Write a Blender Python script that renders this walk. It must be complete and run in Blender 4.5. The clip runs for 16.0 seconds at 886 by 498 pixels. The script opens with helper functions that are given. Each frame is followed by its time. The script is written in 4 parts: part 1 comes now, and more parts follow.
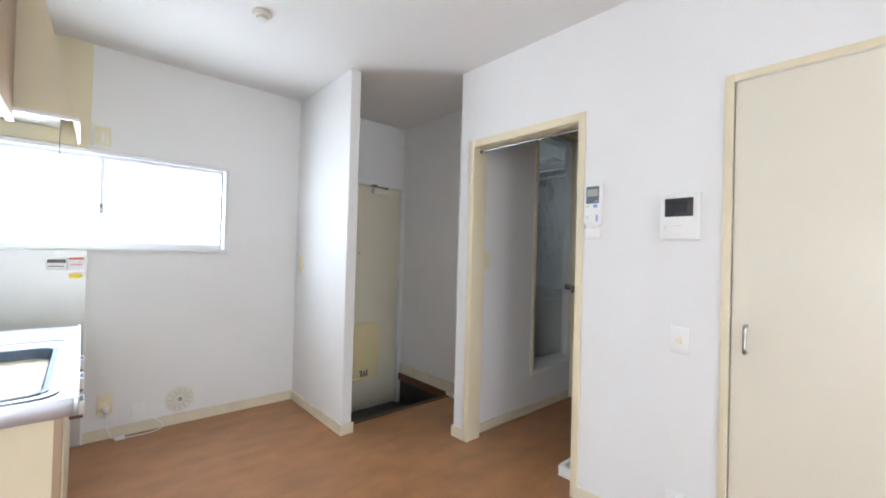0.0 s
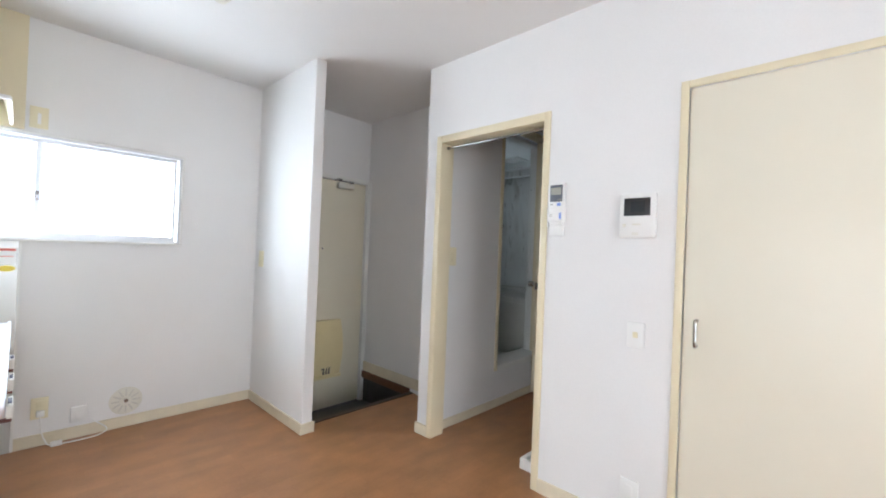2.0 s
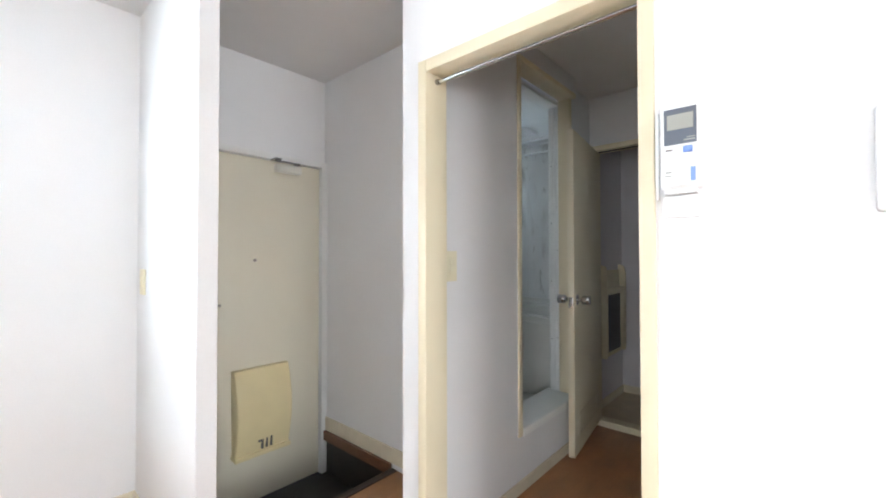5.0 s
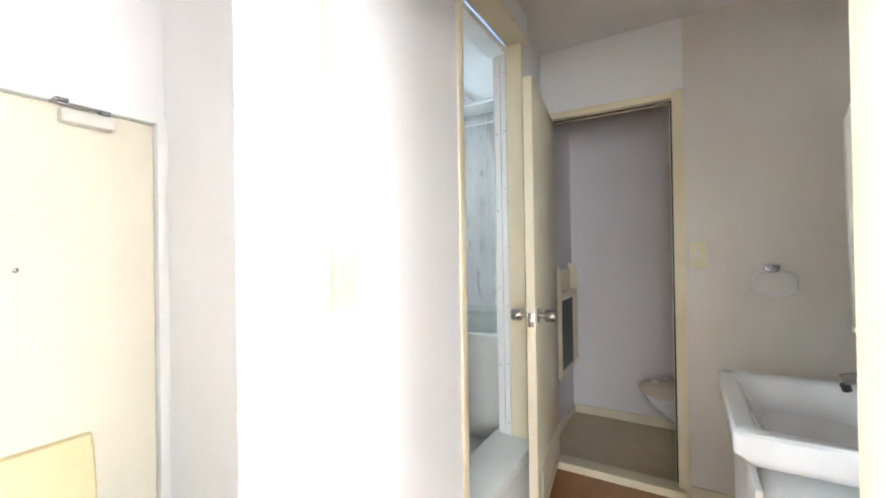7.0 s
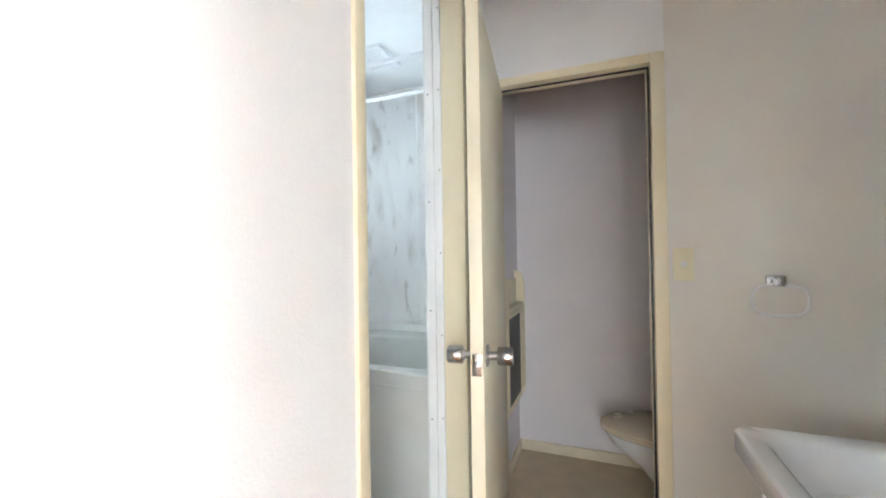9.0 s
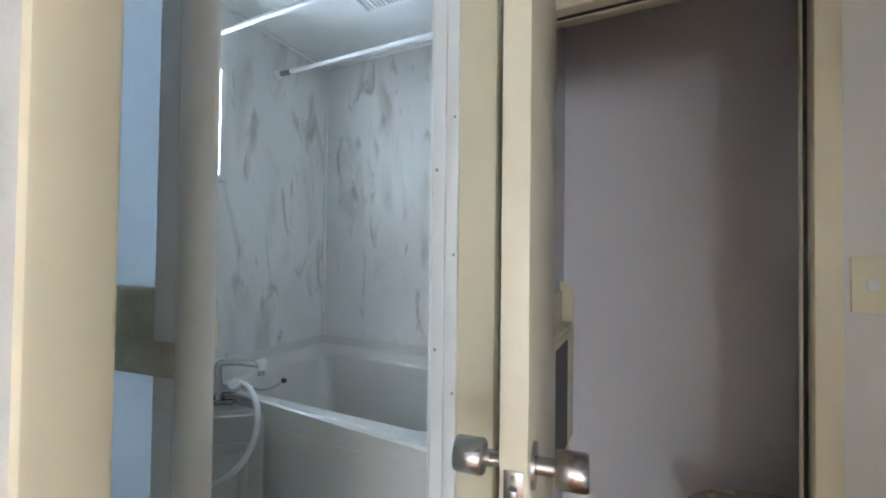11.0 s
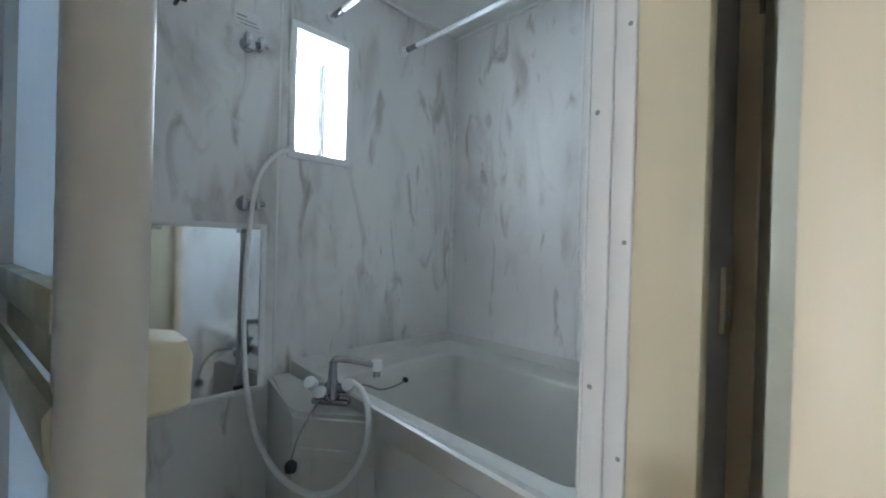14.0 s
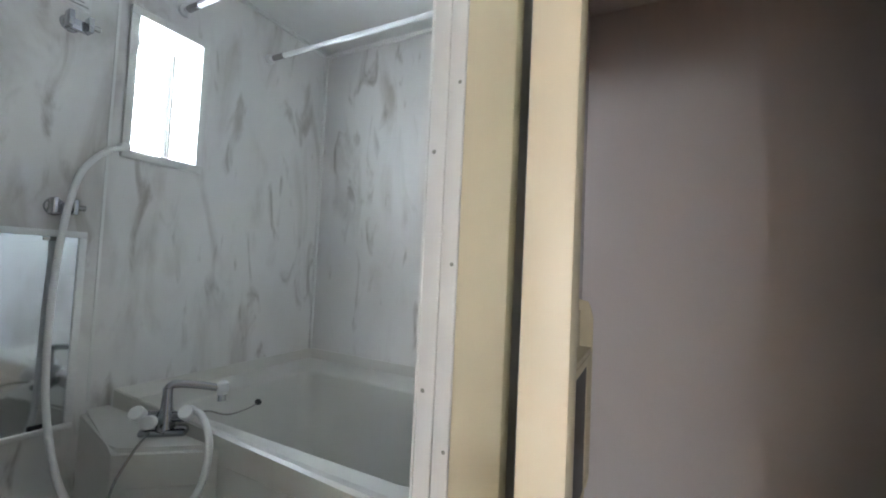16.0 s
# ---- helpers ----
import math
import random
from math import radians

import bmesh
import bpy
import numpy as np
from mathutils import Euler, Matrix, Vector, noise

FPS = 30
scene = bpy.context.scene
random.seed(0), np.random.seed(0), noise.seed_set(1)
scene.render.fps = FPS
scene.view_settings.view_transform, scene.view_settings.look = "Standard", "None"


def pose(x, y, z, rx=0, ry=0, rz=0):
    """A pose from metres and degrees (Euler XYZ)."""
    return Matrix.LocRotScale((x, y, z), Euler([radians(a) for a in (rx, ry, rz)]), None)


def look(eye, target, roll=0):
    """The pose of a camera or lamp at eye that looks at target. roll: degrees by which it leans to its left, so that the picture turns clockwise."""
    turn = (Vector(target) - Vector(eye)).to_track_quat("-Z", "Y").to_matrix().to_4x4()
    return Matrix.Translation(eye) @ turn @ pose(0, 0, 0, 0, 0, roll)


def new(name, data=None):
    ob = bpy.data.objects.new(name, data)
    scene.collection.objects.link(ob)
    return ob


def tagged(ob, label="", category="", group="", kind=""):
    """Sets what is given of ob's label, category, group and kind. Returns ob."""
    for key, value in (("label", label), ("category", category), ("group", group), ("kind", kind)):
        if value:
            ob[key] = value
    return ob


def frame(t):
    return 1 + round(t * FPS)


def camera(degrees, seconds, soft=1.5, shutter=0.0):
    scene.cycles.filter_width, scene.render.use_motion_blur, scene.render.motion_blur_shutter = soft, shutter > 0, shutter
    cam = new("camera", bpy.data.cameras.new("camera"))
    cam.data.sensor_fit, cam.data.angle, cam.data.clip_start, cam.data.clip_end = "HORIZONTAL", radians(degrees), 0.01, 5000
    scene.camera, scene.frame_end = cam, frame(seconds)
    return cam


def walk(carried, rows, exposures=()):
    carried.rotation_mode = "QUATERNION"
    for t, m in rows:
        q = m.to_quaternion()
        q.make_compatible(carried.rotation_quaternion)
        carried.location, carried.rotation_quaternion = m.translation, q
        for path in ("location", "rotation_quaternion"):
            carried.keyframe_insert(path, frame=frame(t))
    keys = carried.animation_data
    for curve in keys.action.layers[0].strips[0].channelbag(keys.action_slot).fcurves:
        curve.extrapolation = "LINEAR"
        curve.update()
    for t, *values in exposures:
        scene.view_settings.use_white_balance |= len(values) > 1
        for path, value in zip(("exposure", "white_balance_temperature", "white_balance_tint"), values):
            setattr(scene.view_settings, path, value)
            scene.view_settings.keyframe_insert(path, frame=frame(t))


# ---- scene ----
cam = camera(95.2, 16.0, soft=1.9)
PATH = [
    (0, (-0.092, -0.112, 1.207), (1.238, 1.382, 1.227), 1.6),
    (0.5, (-0.083, -0.118, 1.202), (1.301, 1.326, 1.201), 2.1),
    (1, (-0.069, -0.131, 1.206), (1.341, 1.288, 1.21), 1.8),
    (1.5, (-0.079, -0.132, 1.206), (1.338, 1.279, 1.231), 2.0),
    (2, (-0.082, -0.106, 1.196), (1.368, 1.272, 1.211), 2.3),
    (2.5, (0.005, -0.01, 1.182), (1.467, 1.354, 1.201), 1.1),
    (3, (0.157, 0.115, 1.211), (1.59, 1.511, 1.239), 1.0),
    (3.2, (0.204, 0.163, 1.217), (1.623, 1.572, 1.24), 0.9),
    (5.3, (0.781, 0.749, 1.208), (2.313, 2.033, 1.235), 0.0),
    (5.5, (0.839, 0.796, 1.206), (2.4, 2.046, 1.214), 0.4),
    (6, (1.007, 0.93, 1.231), (2.637, 2.089, 1.269), -0.4),
    (6.5, (1.154, 1.023, 1.227), (2.822, 2.127, 1.228), -0.5),
    (7, (1.33, 1.116, 1.228), (3.045, 2.145, 1.241), -0.9),
    (7.5, (1.464, 1.159, 1.236), (3.19, 2.169, 1.251), -1.2),
    (8, (1.586, 1.232, 1.239), (3.395, 2.086, 1.27), -1.4),
    (8.2, (1.644, 1.266, 1.252), (3.496, 2.021, 1.29), -1.5),
    (10.3, (2.29, 1.43, 1.219), (4.138, 2.193, 1.234), 0.1),
    (10.5, (2.343, 1.46, 1.231), (4.18, 2.251, 1.256), 0.1),
    (11, (2.436, 1.521, 1.242), (4.23, 2.403, 1.277), 0.7),
    (11.5, (2.485, 1.552, 1.242), (4.222, 2.542, 1.27), 0.4),
    (12, (2.557, 1.577, 1.242), (4.197, 2.723, 1.233), 0.4),
    (12.5, (2.601, 1.597, 1.242), (4.146, 2.866, 1.239), 0.7),
    (13, (2.618, 1.61, 1.239), (4.105, 2.948, 1.258), 1.5),
    (13.5, (2.639, 1.642, 1.235), (4.079, 3.029, 1.241), 1.6),
    (14, (2.655, 1.666, 1.233), (4.073, 3.076, 1.222), 1.6),
    (14.5, (2.663, 1.66, 1.234), (4.078, 3.073, 1.244), 1.2),
    (15, (2.669, 1.633, 1.236), (4.141, 2.987, 1.285), 1.6),
    (15.5, (2.665, 1.605, 1.238), (4.288, 2.771, 1.323), 2.2),
    (16, (2.637, 1.597, 1.242), (4.412, 2.516, 1.325), 2.7),
]
walk(cam, [(t, look(eye, target, roll)) for t, eye, target, roll in PATH],
     [(0, -0.45, 6150, 10), (3.2, -0.28, 6150, 10), (5.5, 0.68, 6150, 10), (6.0, 1.15, 6200, 10), (6.5, 1.5, 6250, 10), (7.5, 2.0, 6250, 10), (8.2, 2.25, 6250, 10), (10.5, 1.42, 6000, 10), (11.5, 1.4, 5950, 10), (12.5, 1.35, 6050, 10), (14.0, 1.1, 6050, 10), (15.5, 1.3, 6450, 12), (16, 1.33, 6550, 13)])

# ---- world, lights, exposure ----
world = bpy.data.worlds.new("sky")
scene.world = world
world.use_nodes = True
wn = world.node_tree.nodes
sky = wn.new("ShaderNodeTexSky")
sky.sky_type = "NISHITA"
sky.sun_disc = False
sky.sun_elevation = radians(40)
sky.sun_rotation = radians(200)
wn["Background"].inputs["Strength"].default_value = 0.12
world.node_tree.links.new(sky.outputs[0], wn["Background"].inputs["Color"])


def window_light(name, m, sx, sy, watts, colour):
    data = bpy.data.lights.new(name, "AREA")
    data.shape, data.size, data.size_y, data.energy, data.color = "RECTANGLE", sx, sy, watts, colour
    ob = new(name, data)
    ob.matrix_world = m
    return ob


window_light("daylight_kitchen_window", pose(0.01, 3.22, 1.46, -90, 0, 0), 1.3, 0.54, 28, (0.84, 0.92, 1.0))
window_light("daylight_balcony_window", pose(-3.45, -0.85, 1.15, 70, 0, -90), 3.2, 1.9, 23, (0.93, 0.96, 1.0))
window_light("daylight_south_window", pose(-0.1, -3.65, 1.15, 70, 0, 0), 2.1, 1.8, 47, (0.95, 0.965, 1.0))
window_light("daylight_bath_window", pose(3.385, 3.22, 1.77, -90, 0, 0), 0.19, 0.42, 4.9, (0.70, 0.85, 1.0))

# ---- materials ----


def material(name, colour, rough=0.5, metal=0.0, vary=0.06, scale=6.0, grain=0.0, grain_scale=250.0, stretch=(1, 1, 1), bump=0.0, coat=0.0, spec=0.5):
    m = bpy.data.materials.new(name)
    m.use_nodes = True
    nt = m.node_tree
    n, l = nt.nodes, nt.links
    b = n["Principled BSDF"]
    b.inputs["Roughness"].default_value = rough
    b.inputs["Metallic"].default_value = metal
    b.inputs["Specular IOR Level"].default_value = spec
    b.inputs["Coat Weight"].default_value = coat
    tc = n.new("ShaderNodeTexCoord")
    mp = n.new("ShaderNodeMapping")
    mp.inputs["Scale"].default_value = stretch
    l.new(tc.outputs["Object"], mp.inputs["Vector"])
    big = n.new("ShaderNodeTexNoise")
    big.inputs["Scale"].default_value = scale
    big.inputs["Detail"].default_value = 4
    l.new(mp.outputs[0], big.inputs["Vector"])
    fine = n.new("ShaderNodeTexNoise")
    fine.inputs["Scale"].default_value = grain_scale
    fine.inputs["Detail"].default_value = 2
    l.new(mp.outputs[0], fine.inputs["Vector"])
    mix = n.new("ShaderNodeMixRGB")
    mix.inputs[1].default_value = (*[c * (1 - vary) for c in colour], 1)
    mix.inputs[2].default_value = (*[min(1, c * (1 + vary)) for c in colour], 1)
    ramp = n.new("ShaderNodeMapRange")
    ramp.inputs["From Min"].default_value, ramp.inputs["From Max"].default_value = 0.3, 0.7
    l.new(big.outputs["Fac"], ramp.inputs["Value"])
    l.new(ramp.outputs[0], mix.inputs[0])
    last = mix
    if grain:
        g = n.new("ShaderNodeMixRGB")
        g.blend_type = "MULTIPLY"
        g.inputs[0].default_value = grain
        l.new(mix.outputs[0], g.inputs[1])
        l.new(fine.outputs["Fac"], g.inputs[2])
        last = g
    l.new(last.outputs[0], b.inputs["Base Color"])
    rr = n.new("ShaderNodeMapRange")
    rr.inputs["To Min"].default_value, rr.inputs["To Max"].default_value = max(0.02, rough - 0.06), min(1, rough + 0.06)
    l.new(big.outputs["Fac"], rr.inputs["Value"])
    l.new(rr.outputs[0], b.inputs["Roughness"])
    if bump:
        bp = n.new("ShaderNodeBump")
        bp.inputs["Strength"].default_value = bump
        bp.inputs["Distance"].default_value = 0.002
        l.new(fine.outputs["Fac"], bp.inputs["Height"])
        l.new(bp.outputs[0], b.inputs["Normal"])
    return m


def marble_material():
    """Printed marble panel: pale grey clouds, long soft brown streaks and a few sharper flecks."""
    m = material("bath_marble_panel", (0.77, 0.76, 0.735), 0.3, vary=0.09, scale=2.2, stretch=(1, 1, 0.6))
    nt = m.node_tree
    n, l = nt.nodes, nt.links
    b = n["Principled BSDF"]
    tc = n.new("ShaderNodeTexCoord")
    last = b.inputs["Base Color"].links[0].from_socket
    for scale, turn, detail, warp, lo, hi, most, colour in (
            ((6.5, 6.5, 2.0), (0.28, 0.26, 0), 6, 0.7, 0.50, 0.76, 0.6, (0.36, 0.315, 0.26, 1)),
            ((13.0, 13.0, 4.2), (0.36, -0.2, 0.6), 8, 0.9, 0.56, 0.78, 0.68, (0.24, 0.20, 0.15, 1))):
        mp = n.new("ShaderNodeMapping")
        mp.inputs["Scale"].default_value = scale
        mp.inputs["Rotation"].default_value = turn
        l.new(tc.outputs["Object"], mp.inputs["Vector"])
        a = n.new("ShaderNodeTexNoise")
        a.inputs["Scale"].default_value, a.inputs["Detail"].default_value, a.inputs["Distortion"].default_value = 1.0, detail, warp
        l.new(mp.outputs[0], a.inputs["Vector"])
        r = n.new("ShaderNodeMapRange")
        r.interpolation_type = "SMOOTHSTEP"
        r.inputs["From Min"].default_value, r.inputs["From Max"].default_value = lo, hi
        r.inputs["To Max"].default_value = most
        l.new(a.outputs["Fac"], r.inputs["Value"])
        mx = n.new("ShaderNodeMixRGB")
        mx.inputs[2].default_value = colour
        l.new(r.outputs[0], mx.inputs[0])
        l.new(last, mx.inputs[1])
        last = mx.outputs[0]
    l.new(last, b.inputs["Base Color"])
    return m


def floor_material():
    m = material("wood_look_floor", (0.43, 0.205, 0.085), 0.34, vary=0.16, scale=3.0, grain=0.2, grain_scale=40, stretch=(1.5, 2.5, 1))
    nt = m.node_tree
    n, l = nt.nodes, nt.links
    b = n["Principled BSDF"]
    tc = n.new("ShaderNodeTexCoord")
    br = n.new("ShaderNodeTexBrick")
    br.offset = 0.37
    br.inputs["Color1"].default_value = (1, 1, 1, 1)
    br.inputs["Color2"].default_value = (0.8, 0.78, 0.76, 1)
    br.inputs["Mortar"].default_value = (0.72, 0.68, 0.64, 1)
    br.inputs["Scale"].default_value = 1.0
    br.inputs["Mortar Size"].default_value = 0.0012
    br.inputs["Brick Width"].default_value = 0.3
    br.inputs["Row Height"].default_value = 0.075
    l.new(tc.outputs["Object"], br.inputs["Vector"])
    old = b.inputs["Base Color"].links[0].from_socket
    mx = n.new("ShaderNodeMixRGB")
    mx.blend_type = "MULTIPLY"
    mx.inputs[0].default_value = 0.45
    l.new(old, mx.inputs[1])
    l.new(br.outputs["Color"], mx.inputs[2])
    l.new(mx.outputs[0], b.inputs["Base Color"])
    return m


def glass_material(name, rough, colour=(0.95, 0.97, 0.98), bump=0.0):
    m = bpy.data.materials.new(name)
    m.use_nodes = True
    b = m.node_tree.nodes["Principled BSDF"]
    b.inputs["Base Color"].default_value = (*colour, 1)
    b.inputs["Transmission Weight"].default_value = 1
    b.inputs["Roughness"].default_value = rough
    b.inputs["IOR"].default_value = 1.1 if rough > 0.2 else 1.45
    if bump:
        t = m.node_tree.nodes.new("ShaderNodeTexNoise")
        t.inputs["Scale"].default_value = 220
        p = m.node_tree.nodes.new("ShaderNodeBump")
        p.inputs["Strength"].default_value = bump
        m.node_tree.links.new(t.outputs["Fac"], p.inputs["Height"])
        m.node_tree.links.new(p.outputs[0], b.inputs["Normal"])
    return m


def glow_material(name, colour, strength):
    m = bpy.data.materials.new(name)
    m.use_nodes = True
    b = m.node_tree.nodes["Principled BSDF"]
    b.inputs["Base Color"].default_value = (0, 0, 0, 1)
    b.inputs["Emission Color"].default_value = (*colour, 1)
    b.inputs["Emission Strength"].default_value = strength
    return m


def frosted_panel_material():
    m = bpy.data.materials.new("frosted_plastic_panel")
    m.use_nodes = True
    nt = m.node_tree
    n, l = nt.nodes, nt.links
    b = n["Principled BSDF"]
    b.inputs["Base Color"].default_value = (0.78, 0.83, 0.88, 1)
    b.inputs["Roughness"].default_value = 0.45
    t = n.new("ShaderNodeBsdfTranslucent")
    t.inputs["Color"].default_value = (0.84, 0.92, 1.0, 1)
    mx = n.new("ShaderNodeMixShader")
    mx.inputs[0].default_value = 0.86
    v = n.new("ShaderNodeTexVoronoi")
    v.inputs["Scale"].default_value = 260
    p = n.new("ShaderNodeBump")
    p.inputs["Strength"].default_value = 0.25
    p.inputs["Distance"].default_value = 0.002
    l.new(v.outputs["Distance"], p.inputs["Height"])
    l.new(p.outputs[0], b.inputs["Normal"])
    l.new(b.outputs[0], mx.inputs[1])
    l.new(t.outputs[0], mx.inputs[2])
    l.new(mx.outputs[0], n["Material Output"].inputs["Surface"])
    return m


WALLPAPER = material("white_wallpaper", (0.80, 0.795, 0.785), 0.75, vary=0.015, scale=2.5, grain=0.06, grain_scale=170, bump=0.3)
LAVENDER = material("toilet_wallpaper", (0.77, 0.735, 0.745), 0.75, vary=0.02, scale=2.5, grain=0.06, grain_scale=330, bump=0.12)
BEIGE = material("beige_wall_panel", (0.75, 0.715, 0.66), 0.16, vary=0.02, scale=2.0, bump=0.03)
CEILING = material("ceiling_paper", (0.80, 0.79, 0.775), 0.8, vary=0.015, scale=2, grain=0.05, grain_scale=300, bump=0.3)
CREAM = material("cream_painted_wood", (0.74, 0.66, 0.47), 0.42, vary=0.035, scale=7, stretch=(1, 1, 0.3), bump=0.04)
CREAM_DOOR = material("cream_door_film", (0.74, 0.67, 0.50), 0.4, vary=0.02, scale=3, bump=0.03)
CLOSET = material("pale_cream_door_film", (0.77, 0.725, 0.60), 0.36, vary=0.02, scale=3, bump=0.03)
STEEL_DOOR = material("cream_steel_door", (0.74, 0.69, 0.55), 0.38, vary=0.02, scale=3, bump=0.03)
MAILBOX = material("yellowed_plastic", (0.76, 0.65, 0.37), 0.4, vary=0.04, scale=5)
BASE = material("cream_baseboard", (0.70, 0.63, 0.48), 0.45, vary=0.05, scale=9)
FLOOR = floor_material()
DARKWOOD = material("dark_brown_step_edge", (0.055, 0.032, 0.02), 0.35, vary=0.2, scale=20, stretch=(1, 6, 6))
BROWNTRIM = material("brown_wood_trim", (0.14, 0.062, 0.03), 0.35, vary=0.2, scale=20, stretch=(6, 1, 6))
BLACKTILE = material("black_entry_floor", (0.035, 0.034, 0.032), 0.35, vary=0.3, scale=8, bump=0.2)
WHITE = material("white_plastic", (0.80, 0.80, 0.78), 0.35, vary=0.015, scale=4)
WHITEPAINT = material("white_metal_frame", (0.78, 0.78, 0.75), 0.4, vary=0.03, scale=6)
OFFWHITE = material("aged_white_plastic", (0.70, 0.68, 0.60), 0.4, vary=0.05, scale=8)
IVORY = material("ivory_switch_plastic", (0.78, 0.72, 0.52), 0.4, vary=0.02)
PORCELAIN = material("white_porcelain", (0.80, 0.81, 0.82), 0.12, vary=0.01, coat=0.4)
TOILETSEAT = material("beige_toilet_seat", (0.66, 0.58, 0.45), 0.25, vary=0.02)
TUB = material("bath_tub_plastic", (0.65, 0.635, 0.585), 0.32, vary=0.03, scale=4)
MARBLE = marble_material()
SLOT = material("shaded_vent_slot", (0.58, 0.56, 0.51), 0.6)
CHROME = material("chrome", (0.46, 0.47, 0.50), 0.1, metal=1.0, vary=0.03)
SATIN = material("satin_steel", (0.42, 0.41, 0.40), 0.26, metal=1.0, vary=0.05)
STEEL = material("stainless_sheet", (0.50, 0.52, 0.56), 0.36, metal=1.0, vary=0.04, scale=10, stretch=(1, 8, 1))
# Same steel as the sink top; the bowl's dark reflections are painted in.
BOWL = material("shaded_steel_bowl", (0.11, 0.145, 0.19), 0.45, metal=1.0, vary=0.06, scale=10, stretch=(1, 6, 1))
SPLASH = material("grey_splash_panel", (0.52, 0.52, 0.50), 0.35, metal=0.5, vary=0.03)
BLACK = material("black_plastic", (0.015, 0.015, 0.017), 0.3, vary=0.05)
DARKSCREEN = material("dark_screen", (0.03, 0.035, 0.04), 0.12, vary=0.03)
GREYSCREEN = material("grey_panel", (0.13, 0.15, 0.18), 0.25, vary=0.03)
LCD = material("lcd_panel", (0.36, 0.37, 0.33), 0.25, vary=0.03)
BLUE = material("blue_button", (0.22, 0.35, 0.75), 0.4)
RED = material("red_print", (0.7, 0.16, 0.12), 0.5)
YELLOW = material("yellow_print", (0.8, 0.62, 0.06), 0.5)
INK = material("dark_print", (0.12, 0.11, 0.10), 0.5)
NAVY = material("dark_blue_plastic", (0.03, 0.035, 0.11), 0.35)
MAROON = material("dark_red_plastic", (0.16, 0.06, 0.05), 0.45)
TOILETFLOOR = material("beige_vinyl_floor", (0.66, 0.54, 0.37), 0.45, vary=0.06, scale=12, grain=0.2, grain_scale=200)
MESHDARK = material("dark_paper_screen", (0.06, 0.055, 0.055), 0.5, vary=0.1)
BROWN = material("brown_cabinet_wood", (0.36, 0.25, 0.15), 0.4, vary=0.1, scale=14, stretch=(1, 1, 0.1))
PULL = material("cream_handle_plastic", (0.78, 0.74, 0.58), 0.4, vary=0.03, scale=20)
MOULD = material("stained_door_rail", (0.70, 0.67, 0.53), 0.5, vary=0.3, scale=14)
ALU = material("silver_sash", (0.66, 0.68, 0.70), 0.35, metal=0.4, vary=0.03)
MIST = material("misted_mirror_glass", (0.72, 0.75, 0.76), 0.07, metal=1.0, vary=0.06, scale=7)
MIRROR = material("mirror_glass", (0.86, 0.88, 0.88), 0.02, metal=1.0, vary=0.005)
ACRYLIC = glass_material("clear_acrylic", 0.15, (1, 1, 1))
ACRYLIC.node_tree.nodes["Principled BSDF"].inputs["Transmission Weight"].default_value = 0.3
FROST = glass_material("frosted_window_glass", 0.45, bump=0.1)
PANEL = frosted_panel_material()
OUTSIDE = glow_material("daylight_outside", (0.97, 0.985, 1.0), 3.2)
DIFFUSER = material("white_lamp_glass", (0.82, 0.82, 0.80), 0.3, vary=0.01)

# ---- builders ----


def box(bm, x0, x1, y0, y1, z0, z1, bevel=0.0, turn=None):
    r = bmesh.ops.create_cube(bm, size=1)
    vs = r["verts"]
    bmesh.ops.scale(bm, vec=(x1 - x0, y1 - y0, z1 - z0), verts=vs)
    bmesh.ops.translate(bm, vec=((x0 + x1) / 2, (y0 + y1) / 2, (z0 + z1) / 2), verts=vs)
    if bevel:
        es = list({e for v in vs for e in v.link_edges})
        r = bmesh.ops.bevel(bm, geom=es, offset=bevel, segments=2, affect="EDGES", profile=0.5)
        vs = list({v for f in r["faces"] for v in f.verts} | {v for v in vs if v.is_valid})
    if turn is not None:
        bmesh.ops.transform(bm, matrix=turn, verts=vs)
    return bm


def boxes(*rows, bevel=0.0):
    bm = bmesh.new()
    for r in rows:
        box(bm, *r, bevel=bevel)
    return bm


def one(x0, x1, y0, y1, z0, z1, bevel=0.0, turn=None):
    return box(bmesh.new(), x0, x1, y0, y1, z0, z1, bevel, turn)


def rod(bm, a, b, r, seg=16, r2=None):
    a, b = Vector(a), Vector(b)
    d = b - a
    m = Matrix.Translation((a + b) / 2) @ d.to_track_quat("Z", "Y").to_matrix().to_4x4()
    bmesh.ops.create_cone(bm, cap_ends=True, segments=seg, radius1=r, radius2=r if r2 is None else r2, depth=d.length, matrix=m)
    return bm


def lathe(bm, profile, m, seg=24):
    """profile: (radius, height) pairs, turned about the local z axis of m."""
    rings = []
    for r, h in profile:
        rings.append([bm.verts.new(m @ Vector((r * math.cos(2 * math.pi * i / seg), r * math.sin(2 * math.pi * i / seg), h))) for i in range(seg)])
    for a, b in zip(rings, rings[1:]):
        for i in range(seg):
            bm.faces.new((a[i], a[(i + 1) % seg], b[(i + 1) % seg], b[i]))
    bm.faces.new(rings[0][::-1])
    bm.faces.new(rings[-1])
    return bm


def prism(points, z0, z1):
    """An upright prism over a plan outline."""
    bm = bmesh.new()
    lo = [bm.verts.new((x, y, z0)) for x, y in points]
    hi = [bm.verts.new((x, y, z1)) for x, y in points]
    bm.faces.new(lo[::-1])
    bm.faces.new(hi)
    k = len(points)
    for i in range(k):
        bm.faces.new((lo[i], lo[(i + 1) % k], hi[(i + 1) % k], hi[i]))
    return bm


